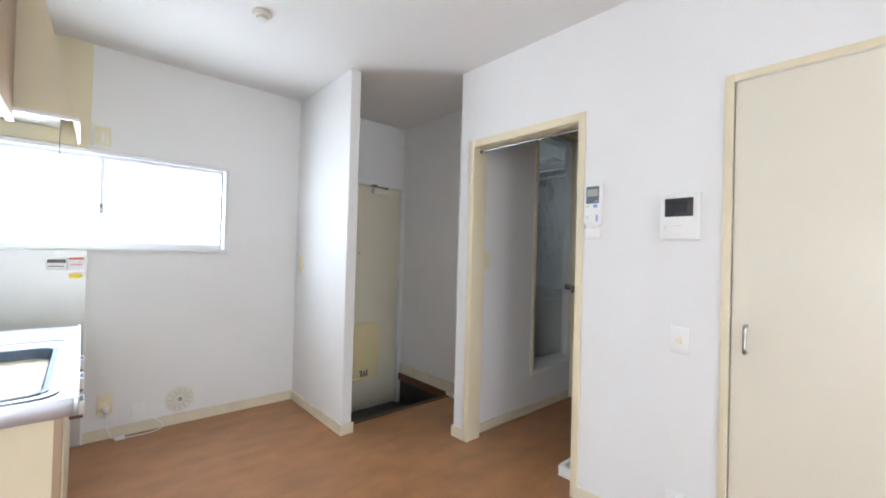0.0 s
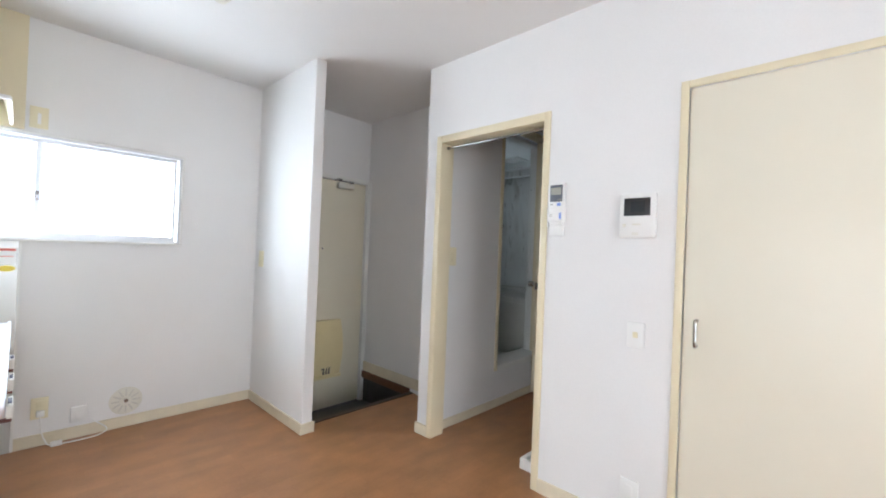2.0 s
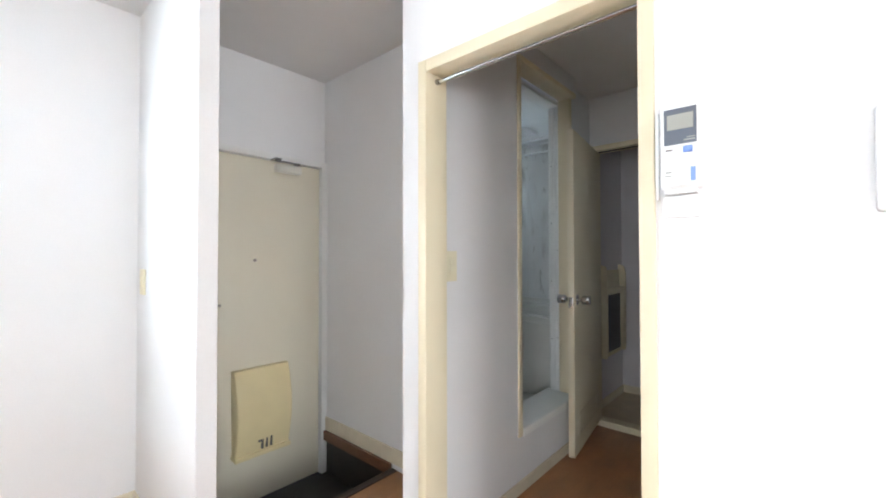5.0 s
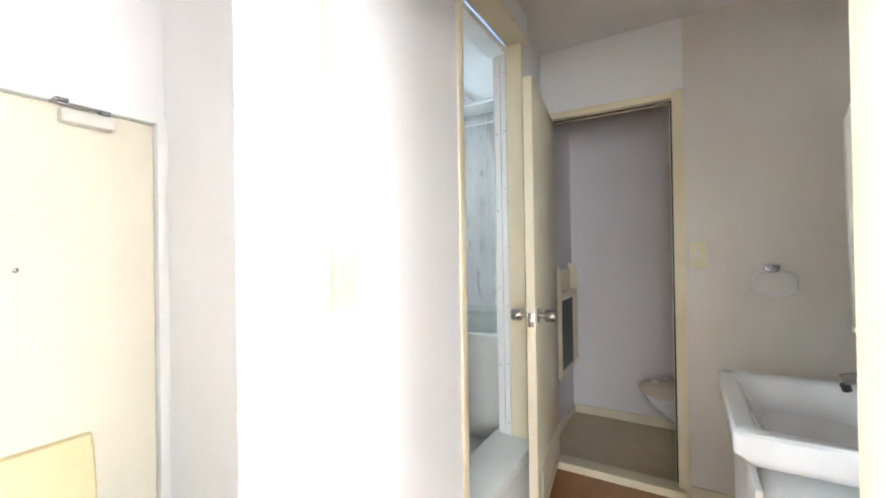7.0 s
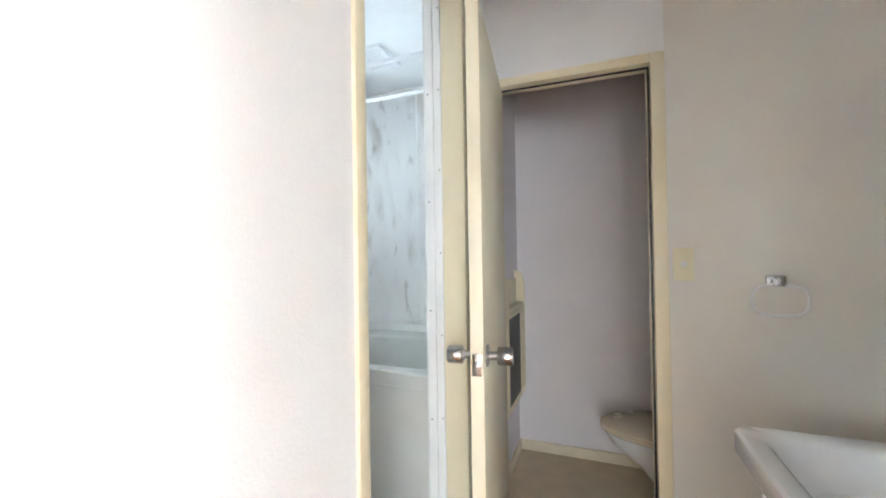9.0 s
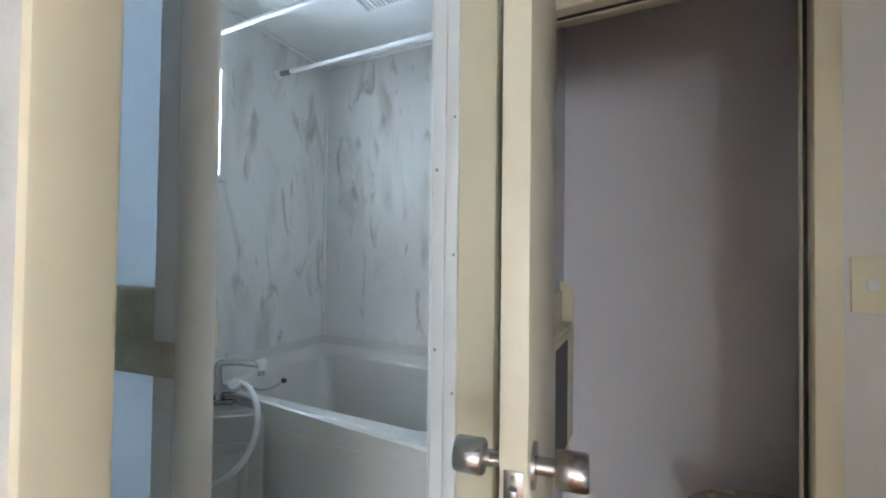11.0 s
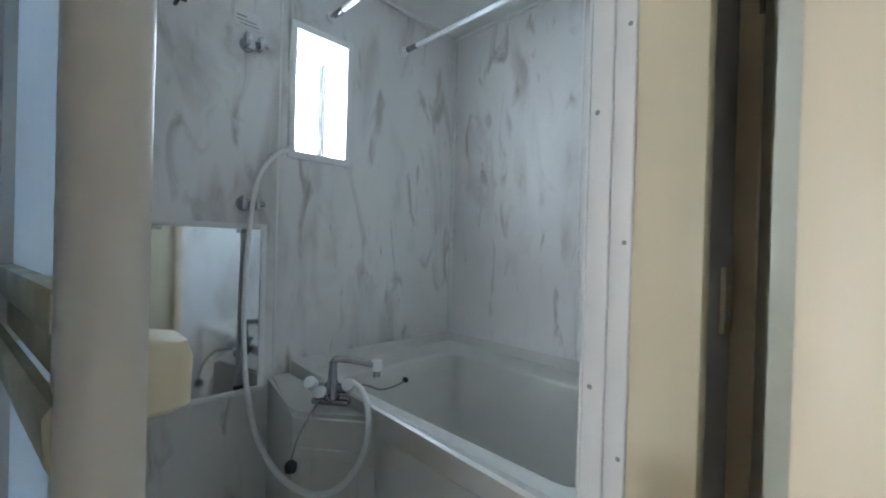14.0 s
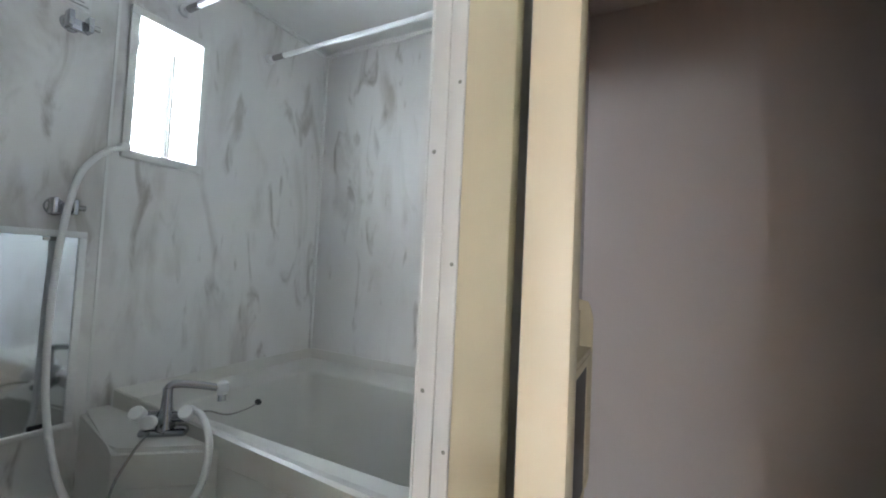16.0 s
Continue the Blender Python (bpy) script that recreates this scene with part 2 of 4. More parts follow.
def loft(rings, cap0=True, cap1=True):
    """Closed rings of equal length joined one after another."""
    bm = bmesh.new()
    vs = [[bm.verts.new(p) for p in r] for r in rings]
    k = len(rings[0])
    for a, b in zip(vs, vs[1:]):
        for i in range(k):
            bm.faces.new((a[i], a[(i + 1) % k], b[(i + 1) % k], b[i]))
    if cap0:
        bm.faces.new(vs[0][::-1])
    if cap1:
        bm.faces.new(vs[-1])
    return bm


def rounded(x0, x1, y0, y1, z, r, seg=5):
    pts = []
    for cx, cy, a0 in ((x1 - r, y1 - r, 0), (x0 + r, y1 - r, 90), (x0 + r, y0 + r, 180), (x1 - r, y0 + r, 270)):
        for i in range(seg + 1):
            a = radians(a0 + 90 * i / seg)
            pts.append((cx + r * math.cos(a), cy + r * math.sin(a), z))
    return pts


def tube(points, r, seg=10, steps=10):
    """A smooth round hose through the points."""
    p = [Vector(q) for q in points]
    p = [2 * p[0] - p[1]] + p + [2 * p[-1] - p[-2]]
    line = []
    for i in range(1, len(p) - 2):
        for k in range(steps):
            t = k / steps
            a, b, c, d = p[i - 1], p[i], p[i + 1], p[i + 2]
            line.append(0.5 * (2 * b + (c - a) * t + (2 * a - 5 * b + 4 * c - d) * t * t + (3 * b - a - 3 * c + d) * t ** 3))
    line.append(p[-2])
    rings, up = [], Vector((0.31, 0.2, 0.93))
    for i, q in enumerate(line):
        d = (line[min(i + 1, len(line) - 1)] - line[max(i - 1, 0)]).normalized()
        u = (up - d * up.dot(d)).normalized()
        up = u
        w = d.cross(u)
        rings.append([q + r * (math.cos(2 * math.pi * k / seg) * u + math.sin(2 * math.pi * k / seg) * w) for k in range(seg)])
    return loft(rings)


def finish(name, bm, mat, smooth=False):
    bmesh.ops.recalc_face_normals(bm, faces=bm.faces)
    me = bpy.data.meshes.new(name)
    bm.to_mesh(me)
    bm.free()
    me.materials.append(mat)
    if smooth:
        me.polygons.foreach_set("use_smooth", [True] * len(me.polygons))
        me.set_sharp_from_angle(angle=radians(40))
    return new(name, me)


BASES = {}


def thing(name, loc, label, category, group=""):
    ob = new(name)
    ob.location = loc
    ob.empty_display_size = 0.1
    BASES[ob.name] = Matrix.Translation(loc)
    return tagged(ob, label, category, group)


def part(name, bm, mat, parent, label="", smooth=True):
    ob = finish(name, bm, mat, smooth)
    ob.parent = parent
    ob.matrix_parent_inverse = BASES.get(parent.name, Matrix()).inverted()
    if label:
        ob["label"] = label
    return ob


def single(name, bm, mat, label, category, group="", smooth=True):
    return tagged(finish(name, bm, mat, smooth), label, category, group)


def structure(name, bm, mat, label, category="wall"):
    return tagged(finish(name, bm, mat), label, category, kind="structure")


# ---- structure: kitchen, entry, washroom, toilet, bath ----
H = 2.408
structure("floor", boxes((-3.1, 1.83, -3.3, 1.1, -0.06, 0), (-0.82, 1.83, 1.1, 2.405, -0.06, 0), (-0.82, 1.24, 2.405, 3.2, -0.06, 0), (1.83, 2.3, 1.79, 2.405, -0.06, 0), (1.83, 3.7, 0.4, 1.79, -0.06, 0), (2.36, 3.7, 1.79, 1.90, -0.06, 0)), FLOOR, "orange-brown wood-look vinyl floor", "floor")
structure("floor_entry", one(1.24, 2.3, 2.40, 3.2, -0.32, -0.25), BLACKTILE, "dark sunken entry floor", "floor")
structure("wall_entry_riser", one(1.28, 2.3, 2.40, 2.43, -0.25, -0.051), BLACKTILE, "black riser below the entry step", "wall")
structure("ceiling", boxes((-3.1, 1.88, -3.3, 1.1, H, H + 0.1), (-0.82, 1.88, 1.1, 3.28, H, H + 0.1), (1.88, 2.36, 1.80, 3.28, H, H + 0.1)), CEILING, "white papered ceiling", "ceiling")
structure("ceiling_washroom", boxes((1.88, 3.74, 0.36, 1.80, 2.37, 2.47), (3.235, 3.74, 1.80, 1.90, 2.37, 2.47)), CEILING, "white papered washroom ceiling", "ceiling")
structure("ceiling_toilet", one(3.74, 4.56, 0.65, 1.86, 2.37, 2.47), CEILING, "white papered toilet ceiling", "ceiling")
structure("wall_east", boxes((1.78, 1.88, -3.3, -0.50, 0, H), (1.78, 1.88, -0.50, 0.315, 1.90, H), (1.78, 1.88, 0.315, 0.945, 0, H),
                             (1.78, 1.88, 0.945, 1.732, 1.935, H), (1.78, 1.88, 1.732, 1.837, 0, H)), WALLPAPER, "white papered wall with doorway and closet")
structure("wall_west", one(-0.82, -0.72, 1.0, 3.13, 0, H), WALLPAPER, "white papered kitchen wall")
structure("wall_living_north", one(-3.0, -0.82, 1.0, 1.1, 0, H), WALLPAPER, "white papered living room wall")
structure("wall_living_west", boxes((-3.1, -3.0, -3.3, -2.5, 0, H), (-3.1, -3.0, 0.8, 1.1, 0, H), (-3.1, -3.0, -2.5, 0.8, 2.0, H), (-3.1, -3.0, -2.5, 0.8, 0, 0.1)), WALLPAPER, "white papered wall round the balcony window")
structure("wall_south", boxes((-3.0, -1.2, -3.3, -3.2, 0, H), (1.0, 1.78, -3.3, -3.2, 0, H), (-1.2, 1.0, -3.3, -3.2, 2.0, H), (-1.2, 1.0, -3.3, -3.2, 0, 0.1)), WALLPAPER, "white papered living room wall")
structure("wall_closet_back", boxes((2.3, 2.36, -0.6, 0.36, 0, H), (1.88, 2.3, -0.6, -0.54, 0, H)), WALLPAPER, "plain closet walls")
structure("wall_north", boxes((-0.82, -0.68, 3.13, 3.28, 0, H), (0.682, 1.272, 3.13, 3.28, 0, H), (-0.68, 0.682, 3.13, 3.28, 0, 1.178), (-0.68, 0.682, 3.13, 3.28, 1.763, H)), WALLPAPER, "white papered wall with a wide window")
structure("wall_entry", boxes((1.272, 1.40, 3.13, 3.28, -0.3, H), (1.40, 2.245, 3.13, 3.28, 1.84, H), (2.245, 2.36, 3.13, 3.28, -0.3, H)), WALLPAPER, "white papered wall above the entrance door")
structure("wall_partition", one(1.20, 1.272, 2.29, 3.13, 0, H, 0.004), WALLPAPER, "white papered partition beside the entry")
structure("wall_partition_foot", one(1.21, 1.274, 2.44, 3.13, -0.3, -0.061), BLACKTILE, "dark wall foot in the entry")
structure("wall_entry_east", one(2.25, 2.36, 1.837, 3.13, -0.021, H), WALLPAPER, "white papered entry side wall")
structure("wall_entry_foot", one(2.252, 2.36, 2.43, 3.13, -0.3, -0.022), BLACKTILE, "dark tiled foot of the entry wall")
structure("wall_washroom_north", boxes((1.88, 2.515, 1.76, 1.837, 0, H), (2.515, 3.235, 1.76, 1.837, 0, 0.285), (2.515, 3.235, 1.76, 1.837, 2.266, H), (3.235, 3.66, 1.83, 1.90, 0, 2.37)), WALLPAPER, "white papered wall round the bath opening")
structure("wall_washroom_east", boxes((3.66, 3.74, 1.826, 1.90, 0, 2.37), (3.66, 3.74, 1.115, 1.826, 2.012, 2.37)), WALLPAPER, "white papered wall over the toilet door")
structure("wall_washroom_east_panel", one(3.66, 3.74, 0.36, 1.115, 0, 2.37), BEIGE, "smooth beige washroom wall panel")
structure("wall_washroom_south", one(1.88, 3.66, 0.36, 0.456, 0, 2.37), BEIGE, "smooth beige washroom wall behind the basin")
structure("wall_toilet_north", one(3.74, 4.46, 1.86, 1.90, 0, 2.37), LAVENDER, "pale grey papered toilet wall")
structure("wall_toilet_east", one(4.46, 4.56, 0.65, 1.90, 0, 2.37), LAVENDER, "pale grey papered toilet wall")
structure("wall_toilet_south", one(3.74, 4.46, 0.65, 0.75, 0, 2.37), LAVENDER, "pale grey papered toilet wall")
structure("floor_toilet", one(3.70, 4.46, 0.75, 1.86, -0.05, 0.008), TOILETFLOOR, "beige vinyl toilet floor", "floor")
structure("trim_toilet_threshold", one(3.605, 3.70, 1.13, 1.80, 0, 0.042, 0.004), CREAM, "cream raised toilet threshold", "trim")
BX0, BX1, BY0, BY1, BZ0, BZ1 = 2.42, 4.10, 1.93, 3.05, 0.22, 2.25
structure("floor_bath", one(BX0, BX1, BY0, BY1, 0.15, BZ0), TUB, "pale bath unit floor", "floor")
structure("ceiling_bath", one(BX0, BX1, BY0, BY1, BZ1, BZ1 + 0.06), WHITEPAINT, "smooth white bath ceiling", "ceiling")
structure("wall_bath_north_1", one(BX0, 3.235, BY1, BY1 + 0.08, BZ0, BZ1), MARBLE, "grey marble-patterned bath wall panel")
structure("wall_bath_north_2", boxes((3.235, 3.283, BY1, BY1 + 0.08, BZ0, BZ1), (3.493, 3.8, BY1, BY1 + 0.08, BZ0, BZ1), (3.283, 3.493, BY1, BY1 + 0.08, BZ0, 1.551), (3.283, 3.493, BY1, BY1 + 0.08, 1.987, BZ1)), MARBLE, "grey marble-patterned bath wall panel round the window")
structure("wall_bath_north_3", one(3.8, BX1, BY1, BY1 + 0.08, BZ0, BZ1), MARBLE, "grey marble-patterned bath wall panel")
structure("wall_bath_outer", boxes((2.36, 3.25, 3.13, 3.28, 0, H), (3.53, 4.2, 3.13, 3.28, 0, H), (3.25, 3.53, 3.13, 3.28, 0, 1.525), (3.25, 3.53, 3.13, 3.28, 2.015, H)), WALLPAPER, "outer wall behind the bath unit")
structure("wall_bath_east", one(BX1, BX1 + 0.08, BY0, BY1 + 0.08, BZ0, BZ1), MARBLE, "grey marble-patterned bath wall panel")
structure("wall_bath_west", one(BX0 - 0.05, BX0, BY0, BY1 + 0.08, BZ0, BZ1), MARBLE, "grey marble-patterned bath wall panel")
structure("wall_bath_south", boxes((BX0, 2.555, 1.90, BY0, BZ0, BZ1), (3.241, BX1, 1.901, BY0, BZ0, BZ1)), MARBLE, "grey marble-patterned bath wall panel")
# bath panel joints
for i, (x, y) in enumerate(((3.235, BY1 - 0.0015),)):
    structure("trim_bath_joint_%d" % (i + 1), one(x - 0.004, x + 0.004, y - 0.0015, y + 0.0015, 0.8, BZ1), WHITEPAINT, "white bath panel joint strip", "trim")
structure("trim_bath_joint_2", one(BX1 - 0.003, BX1, 2.38, 2.388, 0.8, BZ1), WHITEPAINT, "white bath panel joint strip", "trim")
structure("trim_bath_corner", one(BX1 - 0.012, BX1, BY1 - 0.012, BY1, 0.8, BZ1), WHITEPAINT, "white bath corner strip", "trim")
structure("trim_bath_cornice", boxes((BX0, BX1 - 0.012, BY1 - 0.014, BY1, BZ1 - 0.014, BZ1), (BX1 - 0.014, BX1, BY0, BY1 - 0.014, BZ1 - 0.014, BZ1)), WHITEPAINT, "white bath ceiling strip", "trim")

# baseboards
BB = 0.068
structure("baseboard_north", one(-0.062, 1.20, 3.118, 3.13, 0, BB, 0.002), BASE, "cream baseboard", "baseboard")
structure("baseboard_partition", boxes((1.188, 1.20, 2.278, 3.118, 0, BB), (1.20, 1.284, 2.278, 2.29, 0, BB), bevel=0.002), BASE, "cream baseboard", "baseboard")
structure("baseboard_east", boxes((1.768, 1.78, 0.347, 0.935, 0, BB), (1.768, 1.78, 1.737, 1.849, 0, BB), (1.78, 2.25, 1.837, 1.849, 0, BB), (1.768, 1.78, -3.2, -0.54, 0, BB), bevel=0.002), BASE, "cream baseboard", "baseboard")
structure("baseboard_entry", one(2.238, 2.25, 1.849, 3.12, 0.036, 0.122, 0.002), BASE, "cream baseboard", "baseboard")
structure("trim_entry_side", one(2.225, 2.25, 2.43, 3.10, -0.03, 0.034, 0.004), BROWNTRIM, "brown wooden entry edge strip", "trim")
structure("trim_entry_step", one(1.274, 2.25, 2.385, 2.43, -0.05, 0.006, 0.004), DARKWOOD, "dark brown wooden step edge", "trim")
structure("baseboard_washroom", boxes((1.89, 3.235, 1.748, 1.76, 0, 0.06), (3.235, 3.645, 1.818, 1.83, 0, 0.06), (3.648, 3.66, 0.456, 1.11, 0, 0.06), bevel=0.002), BASE, "cream baseboard", "baseboard")
structure("baseboard_toilet", boxes((4.448, 4.46, 0.75, 1.86, 0.008, 0.07), (3.74, 4.448, 1.848, 1.86, 0.008, 0.07), bevel=0.002), BASE, "cream baseboard", "baseboard")

# ---- frames ----


def frame_set(name, loc, rows, mat, label, smooth=False):
    t = thing(name, loc, label, "frame")
    t["kind"] = "structure"
    for n_, r in rows:
        part(n_, one(*r, bevel=0.003), mat, t)
    return t


frame_set("trim_doorway", (1.83, 1.345, 0), (("jamb", (1.770, 1.890, 0.935, 0.972, 0, 1.94)), ("jamb", (1.770, 1.890, 1.704, 1.744, 0, 1.94)), ("head", (1.771, 1.889, 0.972, 1.704, 1.895, 1.94))), CREAM, "cream wooden frame of an open doorway")
frame_set("trim_closet", (1.83, -0.1, 0), (("jamb", (1.772, 1.86, 0.315, 0.345, 0, 1.932)), ("jamb", (1.772, 1.86, -0.532, -0.50, 0, 1.932)), ("head", (1.773, 1.859, -0.50, 0.315, 1.902, 1.932))), CREAM, "cream wooden closet door frame")
frame_set("trim_toilet_door", (3.7, 1.43, 0), (("jamb", (3.645, 3.75, 1.115, 1.165, 0.0, 2.012)), ("jamb", (3.645, 3.75, 1.79, 1.828, 0.0, 2.012)), ("head", (3.646, 3.749, 1.165, 1.79, 1.975, 2.012)), ("stop", (3.69, 3.71, 1.165, 1.177, 0.042, 1.975)), ("stop", (3.69, 3.71, 1.177, 1.79, 1.963, 1.975))), CREAM, "cream wooden toilet door frame")
td_frame = bpy.data.objects["trim_toilet_door"]
part("gasket", one(3.6855, 3.69, 1.166, 1.174, 0.045, 1.974), BLACK, td_frame, "black rubber door seal", smooth=False)
part("gasket", one(3.6855, 3.69, 1.174, 1.79, 1.966, 1.974), BLACK, td_frame, "black rubber door seal", smooth=False)
frame_set("trim_bath_door", (2.87, 1.8, 0.26), (("jamb", (2.51, 2.545, 1.752, 1.86, 0.282, 2.265)), ("jamb", (3.203, 3.238, 1.783, 1.864, 0.282, 2.265)), ("head", (2.545, 3.238, 1.753, 1.859, 2.235, 2.265))), CREAM, "cream wooden frame of the bath opening")
f = frame_set("trim_bath_sash", (2.87, 1.9, 0.26), (("jamb", (2.545, 2.566, 1.862, 1.955, 0.32, 2.232)), ("jamb", (3.204, 3.240, 1.866, 1.894, 0.32, 2.232)), ("jamb", (3.207, 3.240, 1.897, 1.928, 0.32, 2.232)), ("head", (2.566, 3.204, 1.862, 1.955, 2.20, 2.232)), ("sill", (2.545, 3.236, 1.745, 1.955, 0.28, 0.322)), ("seal", (3.2085, 3.213, 1.929, 1.934, 0.322, 2.20))), WHITEPAINT, "white framed sill and jambs of the bath opening")
for z in (0.38, 0.669, 0.957, 1.245, 1.535, 1.82, 2.11):
    part("screw", lathe(bmesh.new(), [(0.0034, 0), (0.0028, 0.0014), (0.001, 0.0016)], pose(3.2045, 1.874, z, 0, -90), 10), LCD, f)
for z in (0.66, 1.042, 1.427, 1.81):
    part("screw", lathe(bmesh.new(), [(0.004, 0), (0.0033, 0.0014), (0.001, 0.0016)], pose(3.2075, 1.917, z, 0, -90), 10), LCD, f)

# ---- windows ----


def window(name, loc, x0, x1, z0, z1, y, panes, label):
    t = thing(name, loc, label, "window")
    t["kind"] = "structure"
    w = 0.014
    part("window_frame", boxes((x0, x1, y - 0.035, y + 0.05, z0, z0 + w), (x0, x1, y - 0.035, y + 0.05, z1 - w, z1), (x0, x0 + w, y - 0.034, y + 0.049, z0 + w, z1 - w), (x1 - w, x1, y - 0.034, y + 0.049, z0 + w, z1 - w)), ALU, t)
    for a, b, dy in panes:
        s = part("sash", boxes((a, b, y + dy, y + dy + 0.022, z0 + w, z0 + w + 0.03), (a, b, y + dy, y + dy + 0.022, z1 - w - 0.022, z1 - w), (a, a + 0.018, y + dy + 0.001, y + dy + 0.021, z0 + w + 0.03, z1 - w - 0.022), (b - 0.018, b, y + dy + 0.001, y + dy + 0.021, z0 + w + 0.03, z1 - w - 0.022)), ALU, t)
        p = part("pane", one(a + 0.02, b - 0.02, y + dy + 0.009, y + dy + 0.013, z0 + w + 0.026, z1 - w - 0.018), FROST, s)
        p.visible_shadow = False
    return t


w1 = window("window_1", (0.0, 3.15, 1.178), -0.68, 0.682, 1.178, 1.763, 3.15, ((-0.658, 0.005, 0.026), (-0.025, 0.66, 0.0)), "wide silver-framed frosted sliding window in daylight")
part("latch", boxes((-0.022, -0.004, 3.135, 3.15, 1.40, 1.45), (-0.028, -0.012, 3.125, 3.138, 1.42, 1.432), bevel=0.002), CHROME, w1)
part("window_sill", one(-0.70, 0.696, 3.112, 3.13, 1.164, 1.178, 0.002), WHITEPAINT, w1)
part("trim_strip", boxes((-0.70, 0.696, 3.118, 3.13, 1.763, 1.775), (0.684, 0.696, 3.118, 3.13, 1.178, 1.763), bevel=0.001), WHITEPAINT, w1)
t = thing("window_2", (-3.05, -0.85, 0.1), "large silver-framed balcony window", "window")
t["kind"] = "structure"
part("window_frame", boxes((-3.08, -3.02, -2.5, 0.8, 0.1, 0.13), (-3.08, -3.02, -2.5, 0.8, 1.97, 2.0), (-3.08, -3.02, -2.5, -2.47, 0.13, 1.97), (-3.08, -3.02, 0.77, 0.8, 0.13, 1.97), (-3.08, -3.02, -0.87, -0.83, 0.13, 1.97)), ALU, t)
for a, c in ((-2.47, -0.87), (-0.83, 0.77)):
    p = part("pane", one(-3.052, -3.048, a, c, 0.13, 1.97), FROST, t)
    p.visible_shadow = False
window("window_4", (-0.1, -3.26, 0.1), -1.2, 1.0, 0.1, 2.0, -3.26, ((-1.178, -0.09, 0.0), (-0.11, 0.978, 0.026)), "large silver-framed sliding window")
t = thing("window_3", (3.388, 3.05, 1.537), "small white-framed bath window in daylight", "window")
t["kind"] = "structure"
part("window_frame", boxes((3.264, 3.512, 3.038, 3.051, 1.53, 1.556), (3.264, 3.512, 3.038, 3.051, 1.982, 2.008), (3.264, 3.288, 3.038, 3.05, 1.556, 1.982), (3.488, 3.512, 3.038, 3.05, 1.556, 1.982), bevel=0.002), WHITEPAINT, t)
part("lining", boxes((3.275, 3.288, 3.051, 3.17, 1.542, 1.996), (3.488, 3.501, 3.051, 3.17, 1.542, 1.996), (3.288, 3.488, 3.051, 3.17, 1.542, 1.556), (3.288, 3.488, 3.051, 3.17, 1.982, 1.996)), WHITEPAINT, t)
s = part("sash", boxes((3.29, 3.303, 3.14, 3.16, 1.558, 1.933), (3.423, 3.437, 3.14, 3.16, 1.558, 1.933), (3.303, 3.423, 3.14, 3.16, 1.558, 1.573), (3.303, 3.423, 3.14, 3.16, 1.919, 1.933)), WHITEPAINT, t)
p = part("pane", one(3.303, 3.423, 3.148, 3.152, 1.573, 1.919), FROST, s)
p.visible_shadow = False
part("seal_strip", one(3.436, 3.443, 3.122, 3.139, 1.556, 1.943), INK, t)
part("closer_knob", boxes((3.308, 3.344, 3.12, 3.14, 1.919, 1.943), (3.348, 3.437, 3.138, 3.142, 1.938, 1.945), bevel=0.001), OFFWHITE, t)
p = part("pane", one(3.442, 3.488, 3.158, 3.162, 1.556, 1.982), FROST, t)
p.visible_shadow = False
p = part("pane", one(3.29, 3.442, 3.158, 3.162, 1.943, 1.982), FROST, t)
p.visible_shadow = False
for n_, r in (("backdrop_1", (-1.2, 1.2, 3.6, 3.61, 0.7, 2.3)), ("backdrop_2", (-4.0, -3.99, -3.6, 2.2, -0.4, 3.2)), ("backdrop_4", (-2.2, 2.0, -4.0, -3.99, -0.4, 3.2)), ("backdrop_3", (2.9, 3.9, 3.5, 3.51, 1.1, 2.5))):
    structure(n_, one(*r), OUTSIDE, "bright overcast daylight outside", "backdrop")

# ---- doors ----
t = thing("entrance_door", (1.82, 3.13, -0.25), "cream steel entrance door, closed, in a grey-cream frame", "door")
part("door_frame", boxes((1.365, 1.405, 3.095, 3.20, -0.25, 1.845), (2.21, 2.25, 3.095, 3.20, -0.25, 1.845), (1.405, 2.21, 3.096, 3.199, 1.808, 1.845), bevel=0.002), WHITEPAINT, t)
leaf = part("leaf", one(1.41, 2.205, 3.125, 3.165, -0.242, 1.803, 0.003), STEEL_DOOR, t)
cl = part("door_closer", boxes((1.885, 2.05, 3.075, 3.124, 1.735, 1.785), bevel=0.006), OFFWHITE, t, "white hydraulic door closer")
part("closer_arm", boxes((1.87, 2.03, 3.06, 3.075, 1.79, 1.80), (1.86, 1.90, 3.05, 3.12, 1.80, 1.812), (2.0, 2.03, 3.06, 3.10, 1.785, 1.80), bevel=0.002), SATIN, cl)
bm = lathe(bmesh.new(), [(0.009, 0), (0.009, 0.006), (0.005, 0.008)], pose(1.772, 3.125, 1.186, 90))
part("peephole", bm, SATIN, leaf)
hd = part("door_handle", lathe(bmesh.new(), [(0.028, 0), (0.028, 0.008), (0.012, 0.012), (0.012, 0.05)], pose(1.475, 3.125, 0.93, 90)), ALU, leaf)
part("lever", one(1.455, 1.565, 3.062, 3.078, 0.930, 0.944, 0.005), SATIN, hd)
part("thumb_turn", boxes((1.45, 1.555, 3.105, 3.125, 0.70, 0.735), (1.485, 1.505, 3.085, 3.105, 0.695, 0.74), bevel=0.004), OFFWHITE, leaf)
